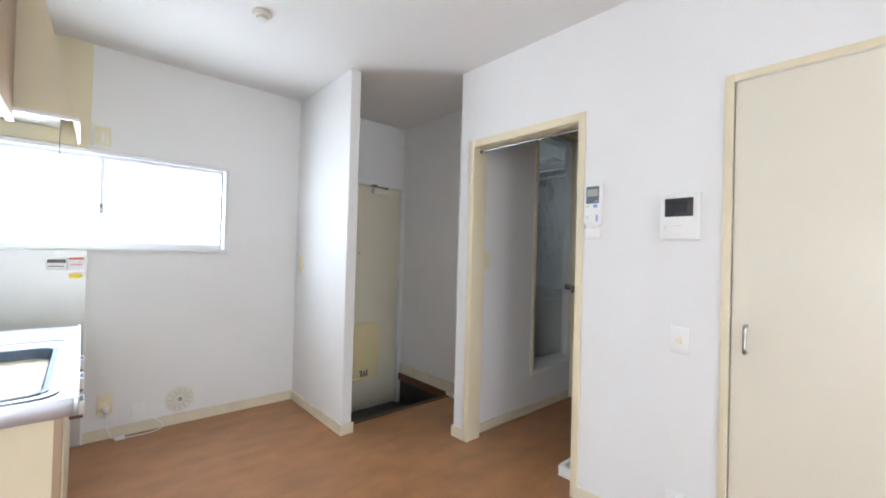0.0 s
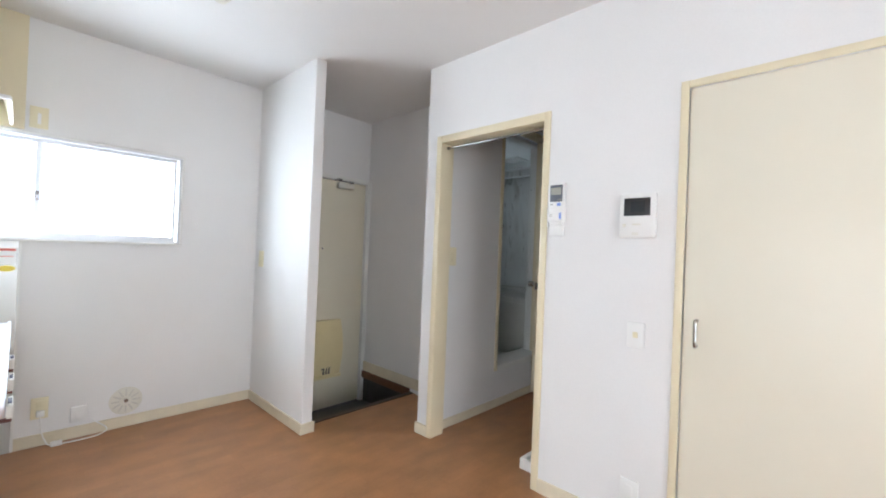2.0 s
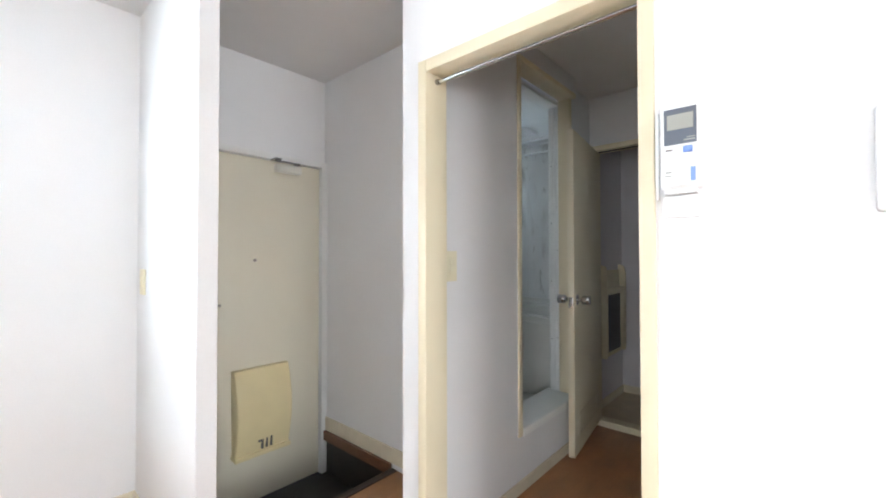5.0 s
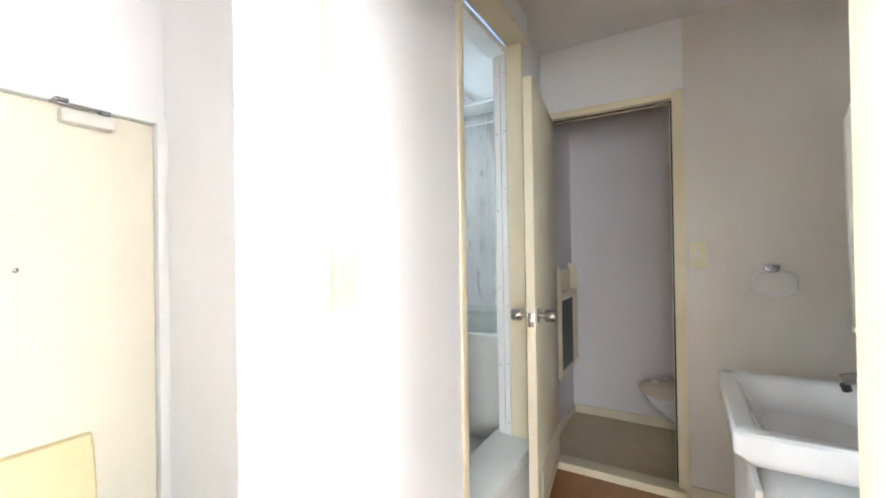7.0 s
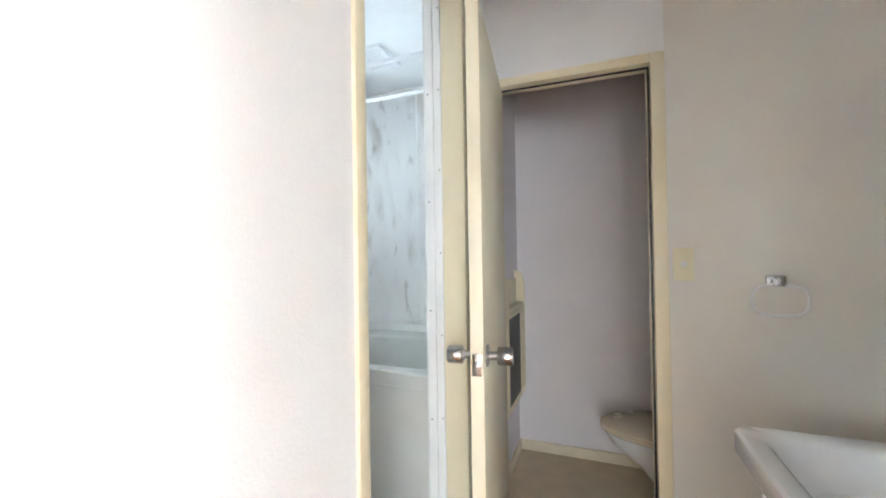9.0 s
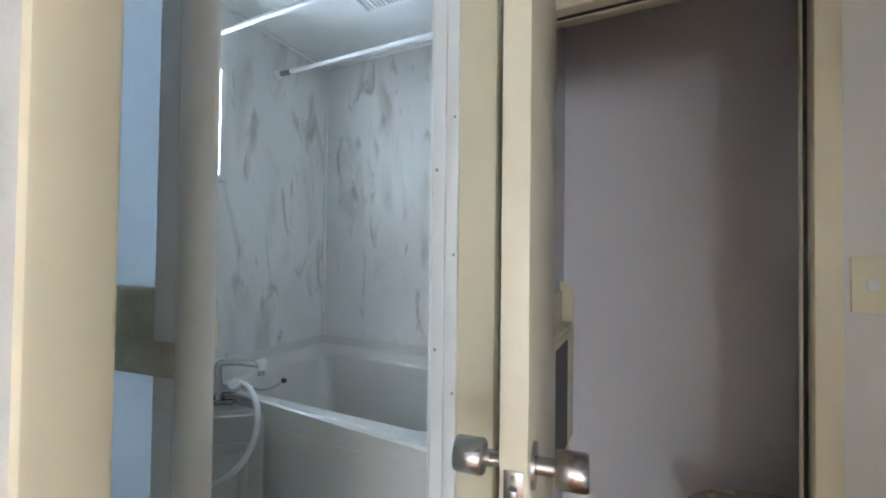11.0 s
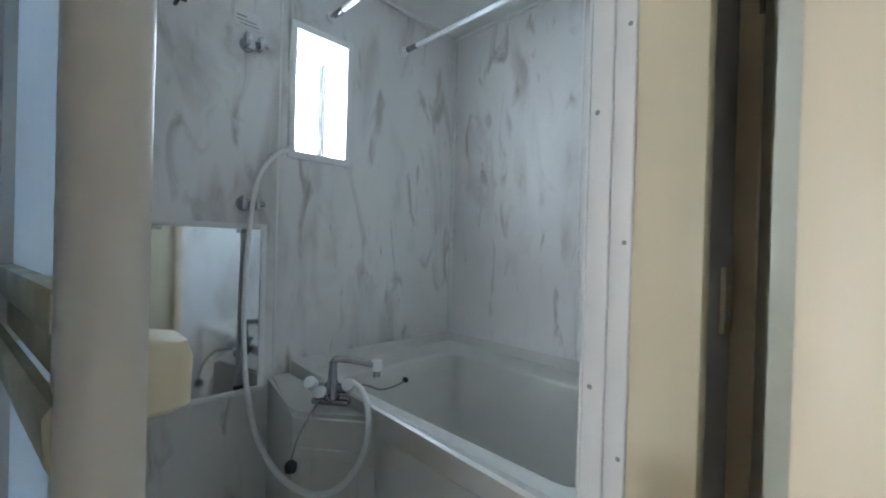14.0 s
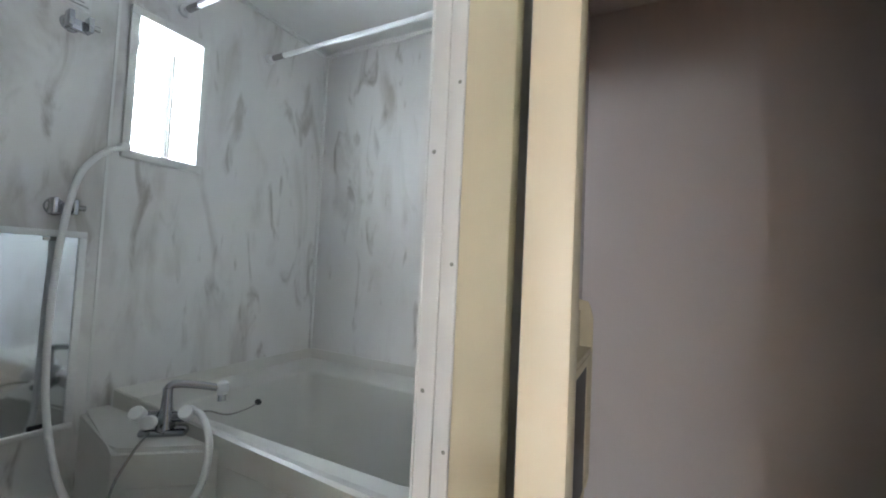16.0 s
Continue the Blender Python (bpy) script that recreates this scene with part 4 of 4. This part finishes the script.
t = thing("mirror_cabinet", (2.89, 0.55, 0.93), "white washbasin mirror cabinet with an open lower niche", "mirror cabinet")
part("back", one(2.575, 3.25, 0.458, 0.47, 0.92, 1.86, 0.002), WHITE, t)
part("side_panel", loft([[(3.25, 0.47, 0.92), (3.25, 0.63, 0.93), (3.25, 0.64, 1.66), (3.25, 0.60, 1.78), (3.25, 0.47, 1.80)], [(3.23, 0.47, 0.92), (3.23, 0.63, 0.93), (3.23, 0.64, 1.66), (3.23, 0.60, 1.78), (3.23, 0.47, 1.80)]]), OFFWHITE, t, "yellowed side panel", smooth=False)
part("side_panel", loft([[(2.595, 0.47, 0.92), (2.595, 0.63, 0.93), (2.595, 0.64, 1.66), (2.595, 0.60, 1.78), (2.595, 0.47, 1.80)], [(2.575, 0.47, 0.92), (2.575, 0.63, 0.93), (2.575, 0.64, 1.66), (2.575, 0.60, 1.78), (2.575, 0.47, 1.80)]]), OFFWHITE, t, smooth=False)
part("bottom_shelf", one(2.595, 3.23, 0.47, 0.63, 0.93, 0.95, 0.003), OFFWHITE, t)
part("niche_top", one(2.595, 3.23, 0.47, 0.62, 1.145, 1.16, 0.002), OFFWHITE, t)
part("light_box", one(2.595, 3.23, 0.47, 0.60, 1.65, 1.80, 0.01), WHITE, t, "white plastic lamp cover")
part("mirror", one(2.60, 3.225, 0.61, 0.618, 1.163, 1.648), MIRROR, t, smooth=False)
t = thing("towel_ring", (3.65, 0.785, 1.0), "clear acrylic towel ring on a chrome bracket", "towel ring")
part("bracket", boxes((3.636, 3.66, 0.758, 0.814, 1.112, 1.148), (3.612, 3.638, 0.768, 0.804, 1.112, 1.136), bevel=0.004), CHROME, t)
ring = []
for k in range(25):
    a = 2 * math.pi * k / 24
    c_, d_ = math.cos(a), math.sin(a)
    ring.append((3.622 - 0.01 * math.sin(a / 2), 0.785 + 0.080 * math.copysign(abs(d_) ** 0.75, d_), 1.062 + (0.056 if c_ > 0 else 0.052) * math.copysign(abs(c_) ** 0.7, c_)))
part("ring", tube(ring, 0.0058, 8, 3), ACRYLIC, t)
t = thing("globe_lamp", (3.02, 1.17, 2.29), "white round washroom ceiling lamp, unlit", "ceiling lamp")
part("base", lathe(bmesh.new(), [(0.05, 2.37), (0.05, 2.35), (0.045, 2.345)], pose(3.02, 1.17, 0), 24), WHITE, t)
part("shade", lathe(bmesh.new(), [(0.045, 2.345), (0.07, 2.325), (0.075, 2.29), (0.06, 2.25), (0.03, 2.232), (0.004, 2.23)], pose(3.02, 1.17, 0), 28), DIFFUSER, t)

# ---- toilet ----
t = thing("toilet", (4.09, 1.05, 0.008), "white toilet with a beige closed lid", "toilet")


def egg(cx, cy, w, l, z, n_=28):
    pts = []
    for k in range(n_):
        a = 2 * math.pi * k / n_
        pts.append((cx + w * math.cos(a) * (1 - 0.12 * math.sin(a)), cy + l * math.sin(a), z))
    return pts


TX = 4.09
part("bowl", loft([egg(TX, 0.97, 0.10, 0.17, 0.008), egg(TX, 0.97, 0.095, 0.16, 0.108), egg(TX, 1.01, 0.13, 0.205, 0.208), egg(TX, 1.075, 0.17, 0.255, 0.303), egg(TX, 1.095, 0.18, 0.27, 0.358), egg(TX, 1.095, 0.17, 0.26, 0.363)]), PORCELAIN, t)
part("seat", loft([egg(TX, 1.10, 0.185, 0.275, 0.365), egg(TX, 1.10, 0.19, 0.28, 0.373), egg(TX, 1.10, 0.188, 0.277, 0.383)]), TOILETSEAT, t, "beige plastic seat")
part("lid", loft([egg(TX, 1.10, 0.188, 0.278, 0.385), egg(TX, 1.10, 0.19, 0.28, 0.394), egg(TX, 1.10, 0.17, 0.26, 0.410), egg(TX, 1.10, 0.06, 0.1, 0.414)]), TOILETSEAT, t, "beige plastic lid")
part("tank", one(TX - 0.2, TX + 0.2, 0.755, 0.90, 0.38, 0.76, 0.02), PORCELAIN, t)
t = thing("paper_holder_shelf", (4.2, 1.84, 0.4), "cream wooden wall shelf with a dark magazine screen", "shelf")
PX0, PX1 = 3.92, 4.37


def cheek(x):
    a = [(x, 1.86, 0.40), (x, 1.808, 0.40), (x, 1.80, 0.44), (x, 1.80, 1.06), (x, 1.81, 1.10), (x, 1.82, 1.125), (x, 1.86, 1.135)]
    return loft([a, [(p_[0] + 0.018, p_[1], p_[2]) for p_ in a]])


part("side_panel", cheek(PX0), CREAM, t, smooth=False)
part("side_panel", cheek(PX1 - 0.018), CREAM, t, smooth=False)
part("shelf", one(PX0 + 0.018, PX1 - 0.018, 1.803, 1.86, 0.93, 0.948, 0.001), CREAM, t)
part("back", one(PX0 + 0.018, PX1 - 0.018, 1.848, 1.86, 0.42, 1.09, 0.001), CREAM, t)
part("front_frame", boxes((PX0 + 0.018, PX1 - 0.12, 1.80, 1.81, 0.90, 0.93), (PX0 + 0.018, PX1 - 0.12, 1.80, 1.81, 0.42, 0.45), (PX1 - 0.14, PX1 - 0.018, 1.80, 1.815, 0.45, 0.93), bevel=0.001), CREAM, t)
part("screen", one(PX0 + 0.018, PX1 - 0.14, 1.803, 1.808, 0.45, 0.90), MESHDARK, t, "dark woven screen", smooth=False)
t = thing("toilet_lamp", (4.24, 1.19, 2.3), "small white toilet ceiling lamp, unlit", "ceiling lamp")
part("base", lathe(bmesh.new(), [(0.04, 2.37), (0.04, 2.345)], pose(4.24, 1.19, 0), 20), WHITE, t)
part("bulb", lathe(bmesh.new(), [(0.02, 2.345), (0.035, 2.325), (0.04, 2.30), (0.03, 2.275), (0.004, 2.262)], pose(4.24, 1.19, 0), 20), DIFFUSER, t)

# ---- bath ----
t = thing("bathtub", (3.68, 2.5, 0.22), "pale grey plastic bathtub with a wide rim, empty", "bathtub")
TX0, TX1, TY0, TY1, RZ = 3.295, BX1 - 0.001, BY0 + 0.001, BY1 - 0.001, 0.78
RIM = 0.165
bm = loft([
    rounded(TX0 + 0.012, TX1, TY0, TY1, 0.22, 0.01),
    rounded(TX0, TX1, TY0, TY1, RZ - 0.03, 0.012),
    rounded(TX0, TX1, TY0, TY1, RZ - 0.008, 0.012),
    rounded(TX0 + 0.008, TX1 - 0.004, TY0 + 0.008, TY1 - 0.004, RZ, 0.012),
    rounded(TX0 + 0.03, TX1 - 0.022, TY0 + 0.03, TY1 - 0.022, RZ, 0.02),
    rounded(TX0 + 0.078, TX1 - RIM, TY0 + 0.07, TY1 - RIM, RZ, 0.05),
    rounded(TX0 + 0.084, TX1 - RIM - 0.006, TY0 + 0.076, TY1 - RIM - 0.006, RZ - 0.003, 0.052),
    rounded(TX0 + 0.090, TX1 - RIM - 0.010, TY0 + 0.082, TY1 - RIM - 0.010, RZ - 0.012, 0.055),
    rounded(TX0 + 0.112, TX1 - RIM - 0.035, TY0 + 0.11, TY1 - RIM - 0.04, 0.42, 0.08),
    rounded(TX0 + 0.14, TX1 - RIM - 0.075, TY0 + 0.17, TY1 - RIM - 0.10, 0.31, 0.07)])
for v in bm.verts:
    # the rim turns up where it meets the walls
    if v.co.z > RZ - 0.01 and (v.co.x > TX1 - 0.018 or v.co.y > TY1 - 0.018):
        v.co.z = RZ + 0.038
part("shell", bm, TUB, t)
part("apron", one(TX0 - 0.003, TX0 + 0.008, TY0 + 0.02, 2.50, 0.225, RZ - 0.05, 0.003), TUB, t, "flat pale apron panel")
t = thing("tap_deck", (3.17, 2.8, 0.22), "pale plastic tap deck with a recessed front panel", "tap deck")
deck = [(3.22, BY1 - 0.001), (3.155, 2.75), (3.145, 2.70), (3.27, 2.545), (3.294, 2.53), (3.294, BY1 - 0.001)]
bm = prism(deck, 0.22, RZ - 0.002)
bmesh.ops.bevel(bm, geom=[e for e in bm.edges if all(v.co.z > 0.7 for v in e.verts)], offset=0.012, segments=2, affect="EDGES")
part("body", bm, TUB, t)
a, b = Vector((3.145, 2.70, 0)), Vector((3.27, 2.545, 0))
ax = math.degrees(math.atan2(b.y - a.y, b.x - a.x))
PM = Matrix.Translation(a) @ pose(0, 0, 0, 0, 0, ax)
L_ = (b - a).length
part("panel_rim", box(box(box(bmesh.new(), 0.02, L_ - 0.015, -0.006, 0.002, 0.66, 0.69, 0.003, PM), 0.02, 0.05, -0.006, 0.002, 0.26, 0.66, 0.003, PM), L_ - 0.04, L_ - 0.015, -0.006, 0.002, 0.26, 0.66, 0.003, PM), TUB, t)
# mixer tap with hose
FX, FY, FZ = 3.258, 2.695, RZ - 0.002
t = thing("bath_mixer_tap", (FX, FY, FZ), "chrome two-handle bath mixer with white knobs", "tap")
FM = pose(FX, FY, FZ, 0, 0, ax)
part("base", box(bmesh.new(), -0.055, 0.055, -0.025, 0.025, 0, 0.018, 0.008, FM), CHROME, t)
part("column", lathe(bmesh.new(), [(0.024, 0.01), (0.02, 0.03), (0.022, 0.05), (0.014, 0.065), (0.011, 0.10), (0.012, 0.118)], FM, 18), CHROME, t)
part("cross_body", rod(bmesh.new(), FM @ Vector((-0.055, 0, 0.045)), FM @ Vector((0.055, 0, 0.045)), 0.014, 14), CHROME, t)
sp = part("spout", tube([(FX, FY, FZ + 0.11), (FX + 0.01, FY - 0.004, FZ + 0.125), (FX + 0.055, FY - 0.033, FZ + 0.118), (FX + 0.098, FY - 0.062, FZ + 0.105)], 0.010, 12, 6), CHROME, t)
part("spout_cap", lathe(bmesh.new(), [(0.014, -0.014), (0.016, 0.0), (0.015, 0.016), (0.009, 0.02)], pose(FX + 0.105, FY - 0.066, FZ + 0.102), 16), WHITE, sp, "white plastic spout cap")
part("aerator", rod(bmesh.new(), (FX + 0.105, FY - 0.066, FZ + 0.07), (FX + 0.105, FY - 0.066, FZ + 0.09), 0.011, 12), CHROME, sp)
for k in (-1, 1):
    mt = FM @ pose(0.055 * k, 0, 0.045) @ pose(0, 0, 0, 55, 0, 0)
    part("knob", lathe(bmesh.new(), [(0.012, 0.0), (0.017, 0.012), (0.018, 0.036), (0.016, 0.041), (0.006, 0.042)], mt, 14), WHITE, t, "white ribbed knob")
mt = FM @ pose(-0.02, -0.02, 0.04) @ pose(0, 0, 0, 75, 0, 0)
part("selector", lathe(bmesh.new(), [(0.01, 0.0), (0.016, 0.014), (0.016, 0.036), (0.011, 0.04)], mt, 14), WHITE, t)
t = thing("shower_hose", (3.13, 2.99, 1.354), "white shower hose hanging from its wall hook to the tap", "shower hose")
part("hose", tube([(3.28, 3.03, 1.56), (3.214, 3.012, 1.526), (3.158, 2.995, 1.455), (3.136, 2.995, 1.359), (3.132, 3.022, 1.229), (3.127, 3.026, 1.066), (3.127, 3.02, 0.904), (3.13, 2.99, 0.766), (3.13, 2.9, 0.646), (3.128, 2.75, 0.603), (3.148, 2.61, 0.602), (3.187, 2.53, 0.636), (3.234, 2.505, 0.704), (3.262, 2.52, 0.783), (3.283, 2.58, 0.834), (3.292, 2.65, 0.843)], 0.0085, 10, 8), WHITE, t)
part("hose_end", lathe(bmesh.new(), [(0.0095, -0.012), (0.011, -0.008), (0.011, 0.012), (0.006, 0.016)], pose(3.262, 3.03, 1.556, -60, 0, -60), 14), WHITE, t)
for z in (1.354, 1.866):
    t = thing("shower_hook", (3.135, 3.04, z - 0.03), "chrome shower holder on the marble wall", "hook", "shower holders")
    part("base", lathe(bmesh.new(), [(0.024, 0), (0.022, 0.008), (0.01, 0.012), (0.01, 0.028)], pose(3.125, BY1, z, 90), 18), CHROME, t)
    part("fork", boxes((3.105, 3.118, 3.0, 3.03, z - 0.02, z + 0.022), (3.148, 3.161, 3.0, 3.03, z - 0.02, z + 0.022), (3.105, 3.161, 3.02, 3.035, z - 0.02, z + 0.01), bevel=0.003), CHROME, t)
    part("screw_knob", rod(bmesh.new(), (3.161, 3.012, z), (3.178, 3.012, z), 0.008, 10), SATIN, t)
t = thing("plug_chain", (3.12, 2.68, 0.5), "black bath plug hanging on a metal chain", "bath plug")
part("chain", tube([(3.215, 2.685, 0.80), (3.165, 2.64, 0.79), (3.125, 2.63, 0.74), (3.112, 2.635, 0.69)], 0.003, 6, 6), SATIN, t)
part("plug", lathe(bmesh.new(), [(0.014, 0.662), (0.016, 0.675), (0.014, 0.682), (0.004, 0.69)], pose(3.112, 2.635, 0), 16), BLACK, t)
t = thing("tub_chain", (3.5, 2.8, RZ - 0.1), "thin metal plug chain hooked to the inside of the tub", "plug chain")
part("chain", tube([(3.29, 2.69, RZ + 0.02), (3.395, 2.745, RZ + 0.006), (3.50, 2.79, RZ - 0.045), (3.61, 2.84, RZ - 0.068), (3.673, 2.862, RZ - 0.068)], 0.0028, 6, 6), SATIN, t)
part("stud", lathe(bmesh.new(), [(0.010, -0.012), (0.011, 0.004), (0.007, 0.012), (0.002, 0.013)], pose(3.673, 2.866, RZ - 0.067, 90), 12), BLACK, t)
t = thing("bath_mirror", (3.0, 3.04, 0.735), "white-framed rectangular bath mirror, misted", "mirror")
part("frame", boxes((2.802, 3.198, 3.034, 3.05, 1.272, 1.29), (2.802, 3.198, 3.034, 3.05, 0.737, 0.755), (2.802, 2.820, 3.034, 3.05, 0.755, 1.272), (3.18, 3.198, 3.034, 3.05, 0.755, 1.272), bevel=0.003), WHITE, t)
part("glass", one(2.820, 3.18, 3.041, 3.047, 0.755, 1.272), MIST, t, smooth=False)
for x, z in ((2.89, 1.26), (3.12, 1.26), (2.89, 0.757), (3.12, 0.757)):
    part("clip", one(x - 0.015, x + 0.015, 3.036, 3.042, z, z + 0.011, 0.001), SATIN if z > 1 else BLACK, t)
t = thing("label_plate", (3.125, 3.045, 1.93), "small white printed label on the bath wall", "label")
part("sheet", one(3.083, 3.167, 3.046, 3.05, 1.918, 1.972), WHITE, t, smooth=False)
part("print", boxes((3.09, 3.12, 3.045, 3.046, 1.95, 1.954), (3.09, 3.15, 3.045, 3.046, 1.938, 1.941), (3.10, 3.16, 3.045, 3.046, 1.927, 1.93)), LCD, t, smooth=False)
t = thing("black_hanger", (2.87, 3.03, 1.9), "black wire shelf bracket high on the bath wall", "bracket")
part("arm", boxes((2.78, 2.945, 3.0, 3.01, 1.905, 1.915), (2.80, 2.81, 3.01, 3.05, 1.905, 1.915), (2.92, 2.93, 3.01, 3.05, 1.905, 1.915), bevel=0.002), BLACK, t)
for x in (3.418, 3.768):
    t = thing("drying_pole", (x, 2.49, 2.06), "white drying pole across the bath below the ceiling", "pole", "bath drying poles")
    part("pole", rod(bmesh.new(), (x, BY0 + 0.012, 2.075), (x, BY1 - 0.012, 2.075), 0.0095, 16), WHITE, t)
    for y0 in (BY0, BY1 - 0.014):
        part("socket", rod(bmesh.new(), (x, y0, 2.075), (x, y0 + 0.014, 2.075), 0.02, 16), WHITE, t)
    part("sleeve", rod(bmesh.new(), (x, BY1 - 0.09, 2.075), (x, BY1 - 0.03, 2.075), 0.011, 16), SATIN, t)
t = thing("bath_fan_grille", (3.67, 2.43, 2.23), "square white ventilation grille in the bath ceiling", "vent")
part("frame", boxes((3.56, 3.78, 2.32, 2.34, 2.232, BZ1), (3.56, 3.78, 2.52, 2.54, 2.232, BZ1), (3.56, 3.58, 2.34, 2.52, 2.232, BZ1), (3.76, 3.78, 2.34, 2.52, 2.232, BZ1), bevel=0.002), WHITE, t)
for k in range(9):
    part("slat", one(3.58, 3.76, 2.347 + 0.019 * k, 2.357 + 0.019 * k, 2.236, 2.246), WHITE, t, smooth=False)
# folding bath door, folded inwards at its hinge jamb
t = thing("folding_bath_door", (2.64, 2.05, 0.32), "white folding bath door with frosted panels, folded open", "door")
POST, FOLD, HINGE = Vector((2.677, 1.899, 0)), Vector((2.640, 2.215, 0)), Vector((2.580, 1.965, 0))


def leaf_panel(p0, p1, side):
    """One leaf between two points; side: where its grip rail stands out."""
    d = p1 - p0
    m_ = Matrix.Translation(p0) @ pose(0, 0, 0, 0, 0, math.degrees(math.atan2(d.y, d.x)))
    w = d.length
    bm_ = bmesh.new()
    for r in ((0.012, 0.04, -0.012, 0.012, 0.33, 2.19), (w - 0.035, w - 0.004, -0.012, 0.012, 0.33, 2.19), (0.04, w - 0.035, -0.011, 0.011, 0.33, 0.40), (0.04, w - 0.035, -0.011, 0.011, 2.14, 2.19)):
        box(bm_, *r, 0.003, m_)
    s_ = part("leaf", bm_, WHITEPAINT, t)
    part("middle_rail", box(box(bmesh.new(), 0.04, w - 0.035, -0.013, 0.013, 1.184, 1.208, 0.003, m_), 0.04, w - 0.035, -0.006, 0.006, 1.155, 1.186, 0.001, m_), MOULD, s_, "mould-stained middle rail")
    part("grip_rail", loft([[m_ @ Vector((x, y, z)) for y, z in ((0.008 * side, 1.128), (0.014 * side, 1.126), (0.018 * side, 1.136), (0.019 * side, 1.156), (0.016 * side, 1.160), (0.010 * side, 1.158))] for x in (0.006, w - 0.01)]), MOULD, s_, "yellowed slanting grip lip")
    part("panel", box(bmesh.new(), 0.038, w - 0.033, -0.003, 0.003, 1.196, 2.15, 0, m_), PANEL, s_, smooth=False)
    part("panel", box(bmesh.new(), 0.038, w - 0.033, -0.003, 0.003, 0.39, 1.14, 0, m_), PANEL, s_, smooth=False)
    return s_


leaf_panel(POST, FOLD, 1)
leaf_panel(HINGE, FOLD + Vector((-0.03, 0.0, 0)), 1)
part("stile_post", rod(bmesh.new(), (POST.x, POST.y, 0.32), (POST.x, POST.y, 2.20), 0.0162, 24), WHITEPAINT, t, "rounded white leading stile")
grip = [rounded(2.676, x1, y0, y1, z, 0.007, 4) for z, x1, y0, y1 in ((1.138, 2.712, 1.925, 1.960), (1.142, 2.718, 1.921, 1.964), (1.168, 2.719, 1.921, 1.964), (1.177, 2.716, 1.922, 1.962), (1.181, 2.698, 1.925, 1.960))]
part("pull_handle", loft(grip), PULL, t, "cream plastic pull handle on the stile")
